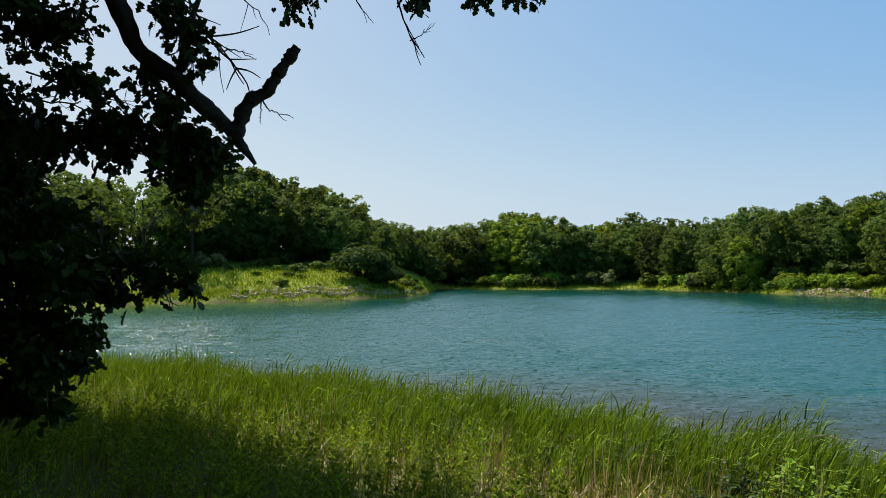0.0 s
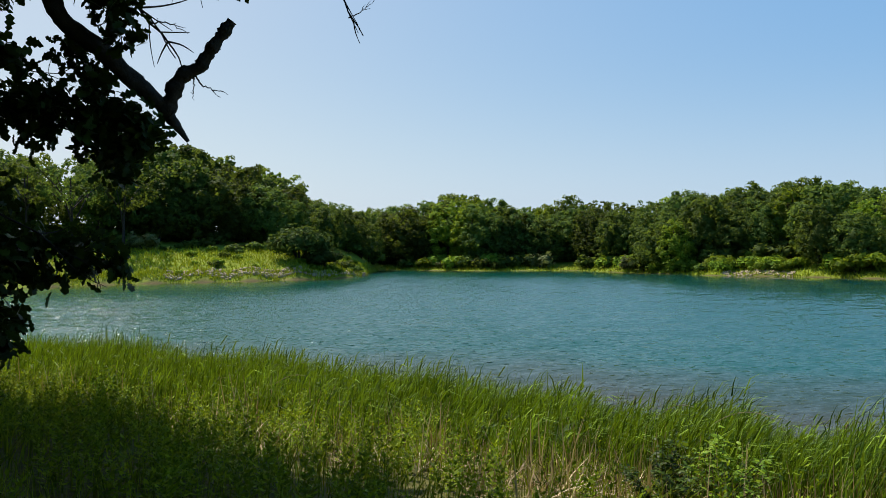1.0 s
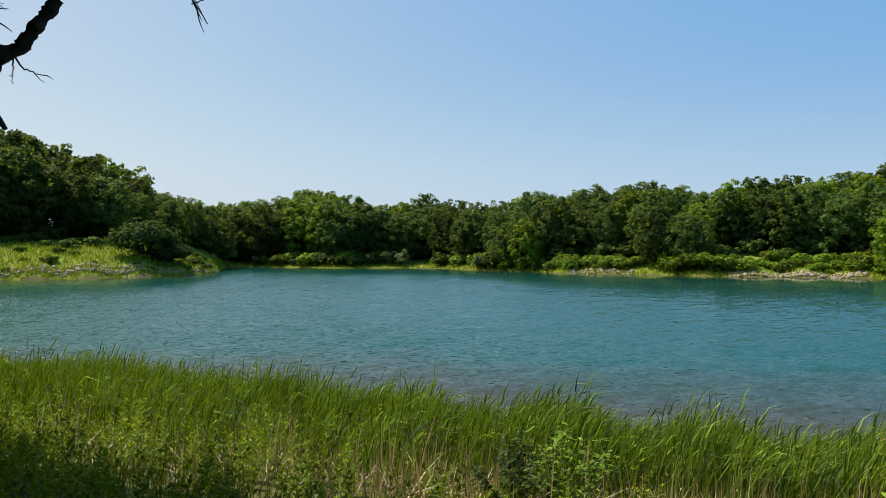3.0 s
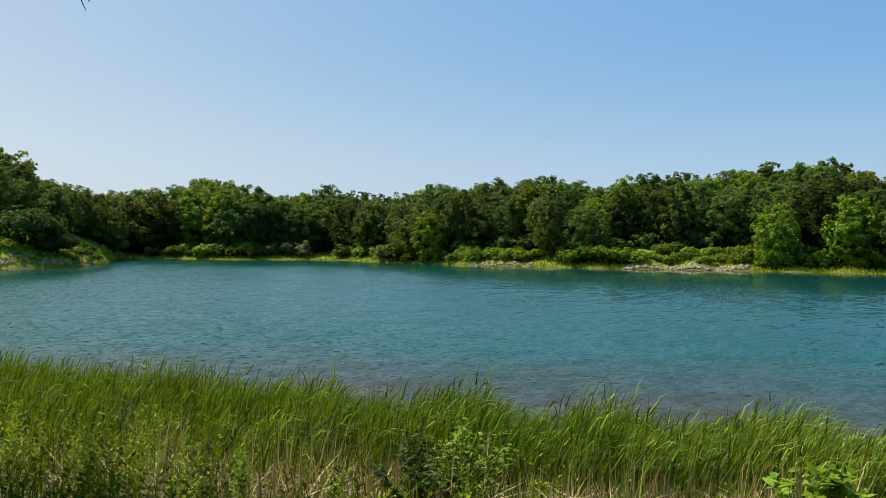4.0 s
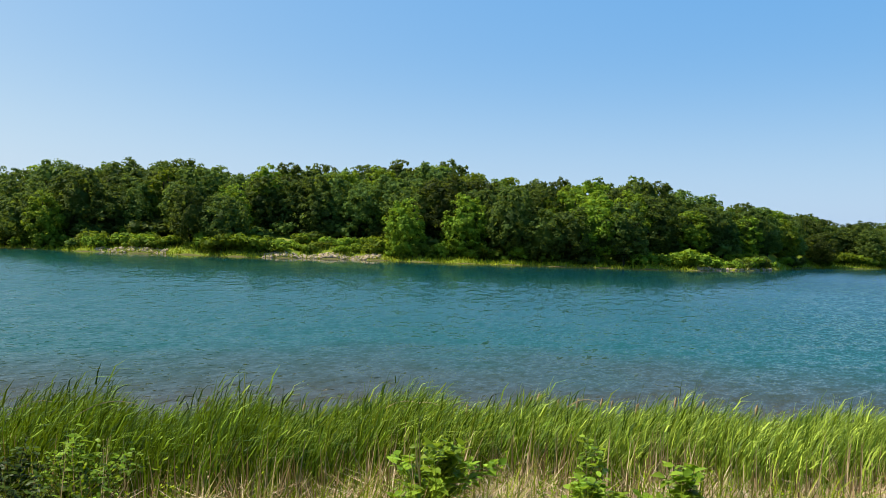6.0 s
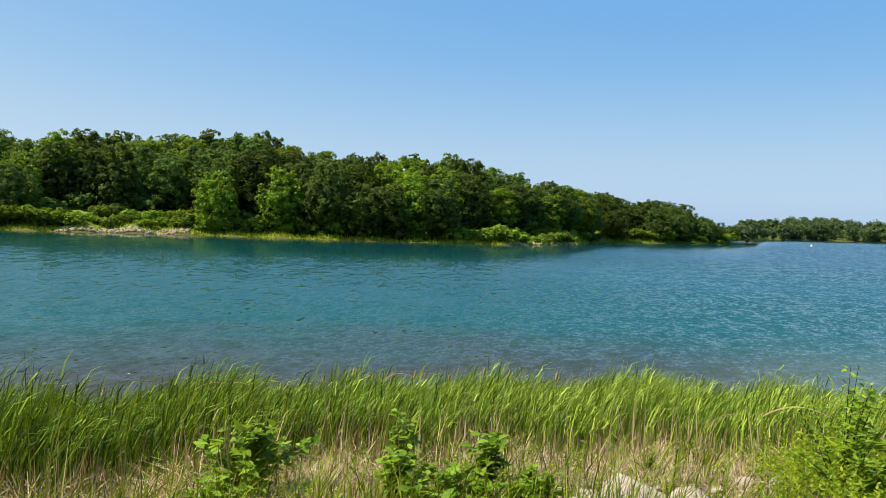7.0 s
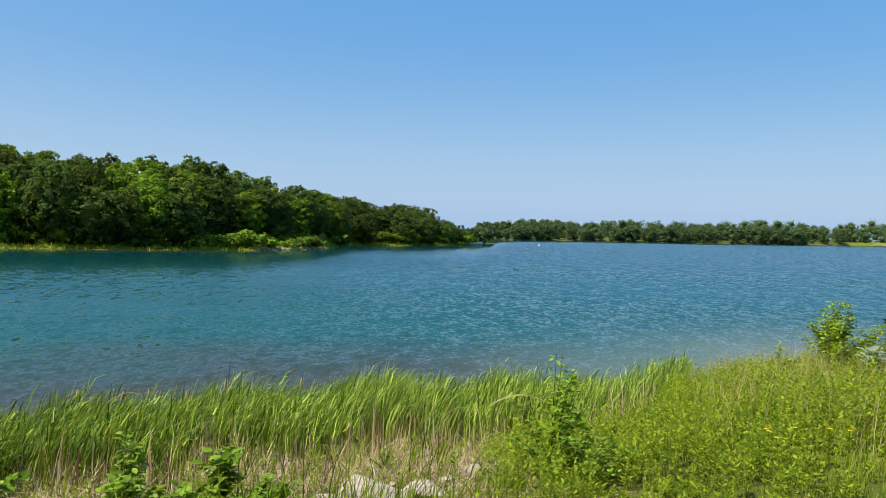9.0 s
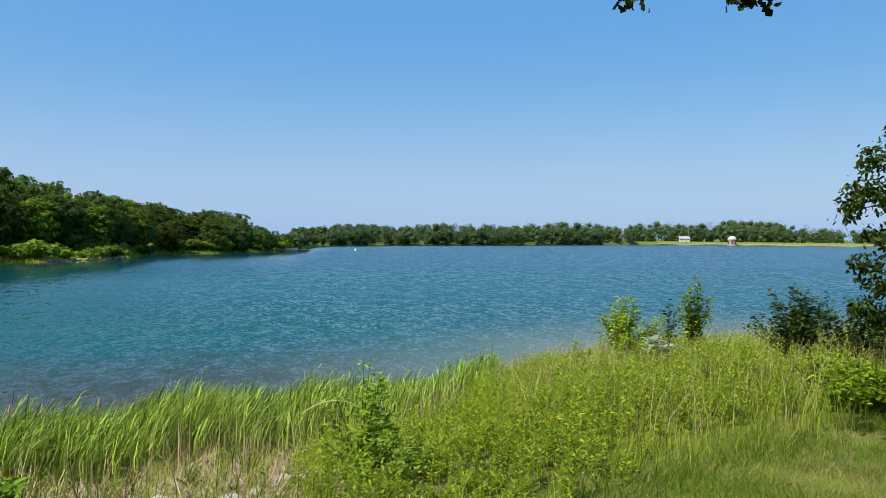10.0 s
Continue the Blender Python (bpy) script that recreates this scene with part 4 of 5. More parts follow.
def weeds():
    az, d, g = scatter(74, -32, 30, lambda a: np.full_like(a, 4.5), lambda a: reed_front(a) + 1.4, 51)
    keep = g.uniform(0, 1, len(az)) < 0.62 + 0.55 * np.sin(az * 0.55 + d * 1.1) * np.cos(d * 1.9 - az * 0.3)
    az, d = az[keep], d[keep]
    thin = g.uniform(0, 1, len(az)) < np.interp(az, [-4, 10], [1.0, 0.3])
    az, d = az[thin], d[thin]
    m = mounds(az, d, 0.75, 151)
    az, d, m = az[m > 0.4], d[m > 0.4], m[m > 0.4]
    me = leafy("leafy_weeds", "", M_WEED, az, d, g.uniform(0.6, 1.0, len(az)) * m * 0.72, 26, 0.066, 52)
    tagged(new("leafy_weeds", me), "bright green leafy weeds among the grass before the reeds", "weeds", kind="stuff")
    az, d, g = scatter(44, 96, 126, lambda a: np.interp(a, [96, 100, 107, 112, 119, 126], [8.0, 7.0, 7.4, 8.2, 9.6, 11]), lambda a: np.minimum(near_edge(a) - 0.3, 21), 53)
    m = mounds(az, d, 1.2, 152)
    az, d, m = az[m > 0.26], d[m > 0.26], m[m > 0.26]
    me = leafy("sweet_clover", "", M_CLOVER, az, d, g.uniform(0.65, 1.05, len(az)) * m * np.interp(az, [97, 103, 108, 114], [0.62, 0.66, 0.76, 0.68]), 26, 0.072, 54)
    tagged(new("sweet_clover", me), "tall yellow-green clover and weeds on the sunny bank", "weeds", kind="stuff")
    az, d, g = scatter(90, 83, 111, lambda a: np.full_like(a, 5.2), lambda a: np.full_like(a, 9.5), 55)
    keep = g.uniform(0, 1, len(az)) < np.interp(az, [83, 88.5, 99, 110], [0.08, 1.0, 1.0, 0.05])
    keep &= (az < 101) | (d > mown_edge(az))
    az, d = az[keep], d[keep]
    me = leafy("low_weeds", "", M_CLOVER, az, d, g.uniform(0.5, 1.0, len(az)) * mounds(az, d, 0.8, 153) * 0.65, 24, 0.058, 56)
    tagged(new("low_weeds", me), "low green weeds in the grass of the bank", "weeds", kind="stuff")
    az, d, g = scatter(3.5, 30, 90, lambda a: np.full_like(a, 5.4), lambda a: reed_front(a) - 0.2, 58)
    bare = (az > 70.5) & (az < 81.5) & (d < 7.0)
    az, d = az[~bare], d[~bare]
    me = leafy("straw_weeds", "", M_WEED, az, d, g.uniform(0.1, 0.4, len(az)), 18, 0.06, 59)
    tagged(new("straw_weeds", me), "small green weeds growing through the straw", "weeds", kind="stuff")
    az, d, g = scatter(34, 98, 124, lambda a: np.maximum(mown_edge(a) + 0.6, 7.5), lambda a: np.minimum(near_edge(a) - 2, 20), 57)
    p = on_ground(az, d)
    h = g.uniform(0.4, 0.85, len(p))
    me = mesh_np("seed_grass", *blades(p, h, np.full(len(p), 0.007), WIND * (h * 0.25)[:, None] + g.normal(size=(len(p), 2)) * 0.16, 3), M_SEED)
    tagged(new("seed_grass", me), "dry seed-bearing grass stalks on the bank", "grass", kind="stuff")


reed_bed()
litter()
bank_grass()
weeds()


# ---- the old oak that overhangs the bank ----
def shade_falls(c, reach):
    """Whether a bough's shadow falls on the shaded part of the bank, behind and beside the camera."""
    k = (c[:, 2] - 2.2) / math.tan(radians(SUN_EL))
    x, y = c[:, 0] - k * math.sin(radians(SUN_AZ)), c[:, 1] - k * math.cos(radians(SUN_AZ))
    return (0.67 * x + 0.74 * y < 4.8 - reach) & (0.85 * x + 0.3 * y < 2.5 - 0.5 * reach)



def out_of_view(c, reach):
    """Whether a bough of that reach stays above or beside all that one looks at."""
    flat = np.hypot(c[:, 0], c[:, 1])
    az, el = np.degrees(np.arctan2(c[:, 0], c[:, 1])), np.degrees(np.arctan2(c[:, 2] - 4, flat))
    size = np.degrees(np.arcsin(np.minimum(reach / np.hypot(flat, c[:, 2] - 4), 1.0)))
    return (el - size > 18.5) | (az + size < -31) | (az - size > 126)


def sprays(centres, radii, per, size, stations, seed, drop=0.35):
    """Leaves in loose tufts about the given boughs, hanging a little."""
    global rng
    rng = np.random.default_rng(seed)
    n = len(centres)
    c = np.repeat(centres, per, 0)
    r = np.repeat(radii, per)
    tuft = 24
    k = len(c) // tuft + 1
    q = unit(rng.normal(size=(k, 3))) * rng.uniform(0.15, 1.0, (k, 1)) ** 0.6
    p = c + np.repeat(q, tuft, 0)[:len(c)] * r[:, None] * np.array([1.0, 1.0, 0.75]) + rng.normal(size=c.shape) * 0.05
    u = unit(rng.normal(size=p.shape) + np.array([0, 0, -drop]))
    nrm = unit(np.cross(u, rng.normal(size=p.shape)) + np.array([0, 0, 0.5]))
    return shaped(p, u, nrm, size * rng.uniform(0.65, 1.25, len(p)), stations, 0.2, 0.25)


def near_oak():
    oak = new("old_oak_tree")
    tagged(oak, "old oak with dark lobed leaves and a broken forked limb", "tree")
    foot = np.array([-9.0, 7.2])
    z0 = float(height(foot[0], foot[1]))
    trunk = tube(curve_pts([(-9.0, 7.2, z0 - 0.3), (-8.7, 7.3, 3.6), (-8.3, 7.4, 6.0), (-7.6, 7.6, 9.5), (-7.2, 7.8, 12.0)], 16), np.linspace(0.42, 0.12, 16), 14, 0.05)
    part("trunk", smooth(mesh_np("trunk", *trunk, M_BARK)), oak)
    limb = tube(curve_pts([(-8.2, 7.4, 6.4), (-5.6, 6.4, 8.2), (-3.4, 5.6, 7.6), (-2.3, 5.15, 6.5), (-2.18, 5.26, 5.88), (-2.1, 5.4, 5.57), (-1.9, 5.51, 5.44), (-1.73, 5.61, 5.26), (-1.55, 5.69, 5.09), (-1.46, 5.73, 5.01)], 150),
                np.linspace(0.13, 0.054, 150) * (1 + 0.06 * np.sin(np.arange(150) * 0.41) + 0.05 * np.sin(np.arange(150) * 0.93)), 16, 0.11)
    part("limb", mesh_np("limb", *limb, M_BARK), oak)
    fork = tube(curve_pts([(-1.5, 5.72, 5.02), (-1.43, 5.70, 5.19), (-1.37, 5.70, 5.29), (-1.26, 5.71, 5.34), (-1.15, 5.69, 5.50), (-1.02, 5.67, 5.67)], 48), np.linspace(0.058, 0.038, 48) * (1 + 0.12 * np.sin(np.arange(48) * 0.78)), 13, 0.10)
    part("broken_fork", mesh_np("broken_fork", *fork, M_BARK), oak, "bare broken fork of the limb")
    stub = tube(curve_pts([(-1.52, 5.71, 5.06), (-1.44, 5.75, 4.94), (-1.36, 5.79, 4.82)], 9), np.linspace(0.055, 0.012, 9), 9, 0.1)
    part("stub", smooth(mesh_np("stub", *stub, M_BARK)), oak, "short splintered stub")
    g = np.random.default_rng(61)

    def twig(name, points, r, side=3, spread=0.10):
        """A crooked bare twig through the points, with short side shoots."""
        line = np.array(points, float)
        line[1:-1] += g.normal(size=(len(line) - 2, 3)) * 0.012
        line = curve_pts(line, 16)
        size = np.linalg.norm(line[-1] - line[0])
        line[1:] += g.normal(size=(15, 3)) * 0.005
        made = [tube(line, np.linspace(r, r * 0.3, 16), 5)]
        for _ in range(side):
            i = g.integers(3, 14)
            way = unit(line[i + 1] - line[i - 2])
            tip = line[i] + way * size * g.uniform(0.10, 0.22) + g.normal(size=3) * spread * size
            mid = (line[i] + tip) / 2 + g.normal(size=3) * 0.012
            made.append(tube(curve_pts([line[i], mid, tip], 6), np.linspace(r * 0.5, r * 0.2, 6), 4))
        part(name, mesh_np(name, *join(*made), M_BARK), oak)
    twig("bare_twig", [(-0.36, 5.65, 6.5), (-0.28, 5.65, 6.03), (-0.23, 5.65, 5.86), (-0.20, 5.65, 5.75), (-0.15, 5.65, 5.63), (-0.09, 5.65, 5.57)], 0.012, 4, 0.06)
    twig("bare_twig", [(-0.19, 5.65, 5.70), (-0.11, 5.65, 5.76), (0.0, 5.65, 5.83)], 0.005, 3, 0.12)
    twig("bare_twig", [(-0.70, 5.65, 6.4), (-0.59, 5.65, 6.03), (-0.54, 5.65, 5.94), (-0.46, 5.65, 5.83)], 0.008, 1, 0.05)
    twig("bare_twig", [(-2.0, 5.65, 6.25), (-1.81, 5.65, 5.94), (-1.68, 5.65, 5.73), (-1.56, 5.65, 5.63), (-1.44, 5.65, 5.51), (-1.36, 5.65, 5.33)], 0.016, 6)
    twig("bare_twig", [(-1.9, 5.65, 6.3), (-1.78, 5.65, 5.98), (-1.66, 5.65, 5.77), (-1.54, 5.65, 5.62), (-1.41, 5.65, 5.39)], 0.013, 6)
    twig("bare_twig", [(-1.60, 5.65, 5.64), (-1.44, 5.65, 5.64), (-1.32, 5.65, 5.57)], 0.007, 4, 0.14)
    twig("bare_twig", [(-1.7, 5.65, 6.3), (-1.41, 5.65, 6.02), (-1.31, 5.65, 5.93), (-1.22, 5.65, 5.76)], 0.008, 4)
    twig("bare_twig", [(-1.30, 5.70, 5.32), (-1.22, 5.72, 5.23), (-1.10, 5.75, 5.18)], 0.008, 2, 0.12)
    twig("bare_twig", [(-1.29, 5.70, 5.28), (-1.31, 5.72, 5.2), (-1.32, 5.75, 5.12)], 0.006, 1, 0.1)
    twig("bare_twig", [(-3.0, 5.65, 5.5), (-2.57, 5.65, 5.34), (-2.37, 5.65, 5.28), (-2.1, 5.65, 5.27)], 0.008, 7)
    twig("bare_twig", [(-3.0, 5.65, 5.3), (-2.7, 5.65, 5.26), (-2.5, 5.65, 5.18), (-2.2, 5.65, 5.14)], 0.008, 6)
    twig("side_branch", [(-1.85, 5.52, 5.44), (-1.80, 5.55, 5.7), (-1.72, 5.58, 6.0), (-1.62, 5.6, 6.3)], 0.035, 2, 0.06)
    twig("side_branch", [(-3.3, 5.3, 5.3), (-2.8, 5.35, 5.12), (-2.3, 5.42, 4.98), (-1.9, 5.5, 4.75)], 0.014, 5)
    twig("side_branch", [(-3.2, 4.8, 4.7), (-2.7, 4.85, 4.5), (-2.2, 4.95, 4.2), (-1.8, 5.0, 3.95)], 0.014, 5)
    # leafy boughs in view
    upper = [(-2.83, 5.21, 5.72, 0.30), (-2.59, 5.34, 5.80, 0.22), (-2.76, 4.90, 5.11, 0.21), (-2.35, 4.96, 5.30, 0.12), (-1.85, 5.37, 5.84, 0.15),
             (-1.73, 5.42, 5.67, 0.15), (-1.62, 5.23, 5.44, 0.07), (-2.22, 5.01, 5.19, 0.09), (-2.16, 5.65, 5.40, 0.09), (-1.91, 5.52, 5.25, 0.08), (-1.81, 5.29, 5.09, 0.06)]   # the limb's own sprays
    reaching = [(-2.72, 5.02, 4.94, 0.23), (-2.68, 5.41, 4.95, 0.20), (-2.46, 5.46, 4.96, 0.17), (-2.25, 5.52, 4.98, 0.15), (-2.08, 5.29, 5.04, 0.09), (-1.96, 5.40, 4.94, 0.15),
                (-1.82, 5.57, 4.91, 0.16), (-1.52, 5.27, 4.84, 0.10), (-1.76, 5.51, 4.72, 0.13), (-1.85, 5.30, 4.78, 0.11), (-2.31, 5.51, 4.84, 0.10), (-1.62, 5.25, 4.58, 0.06)]   # a level branch that reaches over the water
    hanging = [(-2.79, 5.15, 4.64, 0.25), (-2.66, 4.91, 4.32, 0.25), (-2.55, 5.1, 4.36, 0.13),
               (-2.78, 5.17, 4.06, 0.27), (-2.39, 4.90, 4.03, 0.21), (-2.28, 5.28, 3.99, 0.18), (-2.09, 5.32, 4.03, 0.17), (-1.87, 5.25, 3.98, 0.14), (-1.77, 5.36, 3.93, 0.07)]   # the mass that hangs below it
    lowest = [(-2.76, 5.18, 3.74, 0.25), (-2.50, 5.14, 3.63, 0.18), (-2.44, 5.41, 3.62, 0.10),
              (-2.65, 4.93, 3.50, 0.22), (-2.51, 5.05, 3.45, 0.15), (-2.81, 5.22, 3.25, 0.16), (-2.44, 5.21, 3.43, 0.07)]   # its lowest twigs
    tips = [(-1.08, 5.96, 6.12, 0.11), (-0.15, 5.85, 6.12, 0.11), (0.34, 5.84, 6.13, 0.08), (0.70, 5.81, 6.12, 0.06)]   # single sprays at the top of the view
    close = [(-3.05, 5.4, 6.35, 0.28), (-2.55, 5.4, 6.30, 0.26), (-2.10, 5.4, 6.30, 0.22), (-3.1, 5.4, 5.95, 0.26), (-3.1, 5.4, 5.5, 0.2),
             (-3.0, 5.4, 5.05, 0.26), (-2.6, 5.4, 5.0, 0.20), (-2.2, 5.4, 5.05, 0.16), (-1.85, 5.4, 4.98, 0.16), (-1.62, 5.4, 4.93, 0.12), (-1.70, 5.4, 4.72, 0.14),
             (-1.5, 5.4, 4.78, 0.08), (-3.0, 5.4, 4.55, 0.28), (-2.65, 5.4, 4.45, 0.24), (-3.0, 5.4, 4.1, 0.28), (-2.5, 5.4, 3.95, 0.2), (-2.85, 5.4, 3.6, 0.26),
             (-2.95, 5.4, 3.2, 0.2), (-2.7, 5.4, 3.1, 0.14)]   # denser growth between them
    boughs = np.array(upper + reaching + hanging + lowest + tips + close)
    for i, row in enumerate(boughs):
        per = int(40 + 1900 * row[3] ** 1.7)
        leaf = LOBED if i < len(boughs) - len(close) else OVAL
        tagged(part("leafy_bough", mesh_np("leafy_bough", *sprays(row[None, :3], row[3:], per, 0.092, leaf, int(1000 * abs(row[0] + row[2]))), M_NEAROAK_SHADED), oak), kind="stuff")
    # the rest of the crown, above and beside
    g = np.random.default_rng(62)
    c = unit(g.normal(size=(3200, 3))) * g.uniform(0.4, 1.0, (3200, 1)) * np.array([10.5, 16.0, 6.0]) + np.array([-6.5, 5.0, 11.5])
    ok = out_of_view(c, 2.3) & ((np.hypot(c[:, 0], c[:, 1]) > 5.0) | (c[:, 2] > 8.0)) & shade_falls(c, 1.2)
    c = c[ok]
    part("crown", crown_mesh("crown", crown_arrays(c, g.uniform(1.0, 1.7, len(c)), 40, 0.55, heart=0.8, every=1), M_NEAROAK_SHADED), oak)


def added_shade_oak():
    """An unseen oak added to shade the bank; its crown joins the first one's."""
    oak = new("old_oak_tree")
    tagged(oak, "unseen tall oak with a wide dark crown, added to shade the bank", "tree")
    z0 = float(height(-15.0, 21.0))
    trunk = tube(curve_pts([(-15.0, 21.0, z0 - 0.3), (-14.6, 20.9, 5.0), (-13.0, 20.6, 10.0), (-11.0, 20.2, 16.0)], 14), np.linspace(0.4, 0.12, 14), 12, 0.05)
    part("trunk", smooth(mesh_np("trunk", *trunk, M_BARK)), oak)
    g = np.random.default_rng(63)
    c = unit(g.normal(size=(520, 3))) * g.uniform(0.4, 1.0, (520, 1)) * np.array([7.5, 6.5, 5.0]) + np.array([-11.0, 20.0, 16.5])
    c = c[out_of_view(c, 2.3) & shade_falls(c, 1.2)]
    part("crown", crown_mesh("crown", crown_arrays(c, g.uniform(1.1, 1.7, len(c)), 40, 0.55, heart=0.8, every=1), M_NEAROAK_SHADED), oak)


def woods_behind():
    """An unseen oak wood added at one's back to keep sky light off the bank."""
    global rng
    rng = np.random.default_rng(64)
    n = 420
    az, d = rng.uniform(136, 322, n), rng.uniform(9, 26, n)
    a = np.radians(az)
    z = rng.uniform(0.05, 1.0, n) * (6 + 0.5 * d) + 2.0
    c = np.stack([d * np.sin(a), d * np.cos(a), z], -1)
    c = c[shade_falls(c, 1.6) & out_of_view(c, 3.0)]
    me = crown_mesh("woods_behind", crown_arrays(c, rng.uniform(1.5, 2.4, len(c)), 40, 0.6, heart=0.85, every=1), M_NEAROAK_SHADED)
    tagged(new("woods_behind", me), "unseen dark oak wood added behind to keep sky light off the bank", "woods", kind="stuff")


near_oak()
added_shade_oak()
woods_behind()


# ---- shrubs, saplings and stones on the bank ----
def shrub(name, label, mat, az, d, tall, wide, stems, per, size, stations, seed, category="shrub"):
    """Several stems from one foot, each with leaves up its length."""
    g = np.random.default_rng(seed)
    foot = on_ground(np.array([az]), np.array([d]))[0]
    top = new(name)
    top.location = foot
    tagged(top, label, category)
    for _ in range(stems):
        a = g.uniform(0, 6.28)
        out = g.uniform(0.1, 1.0) * wide / 2
        h = tall * g.uniform(0.6, 1.0) * (1.1 - 0.35 * out / (wide / 2))
        tip = np.array([math.cos(a) * out + 0.08 * tall, math.sin(a) * out - 0.06 * tall, h])
        line = curve_pts([(0, 0, -0.05), tip * np.array([0.35, 0.35, 0.5]), tip], 8)
        part("stem", mesh_np("stem", *tube(line, np.linspace(0.0055, 0.0018, 8) * (0.5 + tall * 0.5), 4), M_BARK), top)
        t = g.uniform(0.18, 1.0, per)
        p = np.stack([np.interp(t, np.linspace(0, 1, 8), line[:, i]) for i in range(3)], -1) + g.normal(size=(per, 3)) * 0.03 * tall
        b = g.uniform(0, 6.28, per)
        u = unit(np.stack([np.cos(b), np.sin(b), g.uniform(-0.1, 0.9, per)], -1))
        nrm = unit(np.cross(unit(np.cross(u, np.array([0, 0, 1.0]))), u) + g.normal(size=(per, 3)) * 0.4)
        tagged(part("leaves", mesh_np("leaves", *shaped(p, u, nrm, size * g.uniform(0.6, 1.25, per), stations, 0.25, 0.3), mat), top), kind="stuff")
    return top


def boulder(label, x, y, size, flat, seed, sink=0.16):
    g = np.random.default_rng(seed)
    bm = bmesh.new()
    bmesh.ops.create_icosphere(bm, subdivisions=3, radius=1)
    cuts = [(Vector(unit(g.normal(size=3))), g.uniform(0.55, 0.85)) for _ in range(9)]
    for v in bm.verts:
        for nrm, far in cuts:
            over = v.co.dot(nrm) - far
            if over > 0:
                v.co -= nrm * over * 0.97
        v.co *= 1 + 0.07 * noise.noise(v.co * 2.2 + Vector((seed, 0, 0))) + 0.03 * noise.noise(v.co * 6)
    ob = new("boulder", bm_mesh("boulder", bm, M_STONE))
    ob.matrix_basis = Matrix.LocRotScale((x, y, float(height(x, y)) + size * flat * (1 - 2 * sink) * 0.5), Euler((g.uniform(-.2, .2), g.uniform(-.2, .2), g.uniform(0, 6))), (size, size * g.uniform(0.6, 0.9), size * flat))
    tagged(ob, label, "rock")


def at_bearing(az, d):
    return d * math.sin(radians(az)), d * math.cos(radians(az))


def bank_things():
    big = "broad-leaved green shrub before the reeds"
    shrub("broadleaf_shrub", big, M_SHRUB, 48.2, 6.8, 0.66, 0.95, 27, 28, 0.105, OVAL, 71)
    shrub("broadleaf_shrub", big, M_SHRUB, 58.6, 6.1, 0.42, 0.7, 21, 24, 0.095, OVAL, 72)
    shrub("broadleaf_shrub", big, M_SHRUB, 64.6, 6.2, 0.62, 0.4, 12, 24, 0.095, OVAL, 73)
    shrub("broadleaf_shrub", big, M_SHRUB, 62.5, 5.8, 0.30, 0.9, 21, 22, 0.09, OVAL, 74)
    shrub("broadleaf_shrub", big, M_SHRUB, 58.6, 7.3, 0.75, 0.35, 9, 22, 0.09, OVAL, 70)
    shrub("broadleaf_shrub", big, M_SHRUB, 67.8, 5.9, 0.30, 0.6, 15, 22, 0.09, OVAL, 69)
    shrub("broadleaf_shrub", big, M_SHRUB, 46.0, 6.0, 0.30, 0.6, 15, 22, 0.09, OVAL, 68)
    shrub("leafy_shrub", "bright green fine-leaved shrub in the weeds", M_SHRUB, 23.8, 6.4, 0.72, 0.95, 34, 44, 0.05, OVAL, 75)
    shrub("leafy_shrub", "dark green fine-leaved shrub in the weeds", M_DARKB, 20.4, 6.3, 0.68, 0.95, 32, 44, 0.05, OVAL, 76)
    shrub("sapling", "young green sapling on the bank beside the stones", M_SAPLING, 88.2, 6.9, 1.06, 0.85, 15, 56, 0.07, OVAL, 77, "sapling")
    shrub("leafy_shrub", "bright green bushy weed round the sapling", M_SHRUB, 89.4, 6.6, 0.50, 1.15, 44, 44, 0.05, OVAL, 67)
    shrub("low_bush", "small fine-leaved green bush by the stones", M_WEED, 76.4, 7.7, 0.24, 0.5, 26, 34, 0.028, LANCE, 78)
    shrub("young_tree", "pale yellow-green young tree at the water's edge", M_CLOVER, 107.2, 16.0, 1.35, 1.9, 46, 80, 0.08, OVAL, 79, "sapling")
    shrub("young_tree", "pale yellow-green young tree at the water's edge", M_CLOVER, 103.8, 16.2, 0.80, 0.6, 12, 40, 0.09, OVAL, 66, "sapling")
    shrub("young_tree", "dark green young tree at the water's edge", M_WEED, 111.9, 16.6, 1.7, 0.9, 24, 76, 0.085, OVAL, 80, "sapling")
    shrub("young_tree", "slim dark young tree at the water's edge", M_DARKB, 110.2, 16.8, 1.30, 0.4, 6, 44, 0.09, OVAL, 81, "sapling")
    shrub("mullein", "large pale woolly-leaved plant", M_PALE, 109.6, 15.0, 0.75, 0.9, 10, 9, 0.26, OVAL, 82, "plant")
    shrub("dark_bush", "dense dark green bush on the bank", M_DARKB, 118.4, 13.9, 1.38, 1.75, 50, 64, 0.09, OVAL, 83, "bush")
    shrub("dark_bush", "twiggy dull green bush on the bank", M_THICKET, 121.9, 14.0, 1.2, 1.8, 40, 72, 0.07, OVAL, 84, "bush")
    shrub("dark_bush", "twiggy dull green bush on the bank", M_THICKET, 124.3, 13.6, 1.2, 1.7, 36, 66, 0.085, OVAL, 85, "bush")
    for i, (az, d) in enumerate(((121.2, 9.9), (122.8, 9.4), (124.2, 10.4), (122.0, 11.0), (119.6, 11.2), (124.8, 9.3), (120.6, 12.2))):
        shrub("broadleaf_weed", "broad-leaved green weed at the edge of the mown grass", M_WEED, az, d, 0.55, 0.9, 20, 18, 0.10, OVAL, 90 + i, "weed")
    slab = "pale weathered limestone slab on the bank"
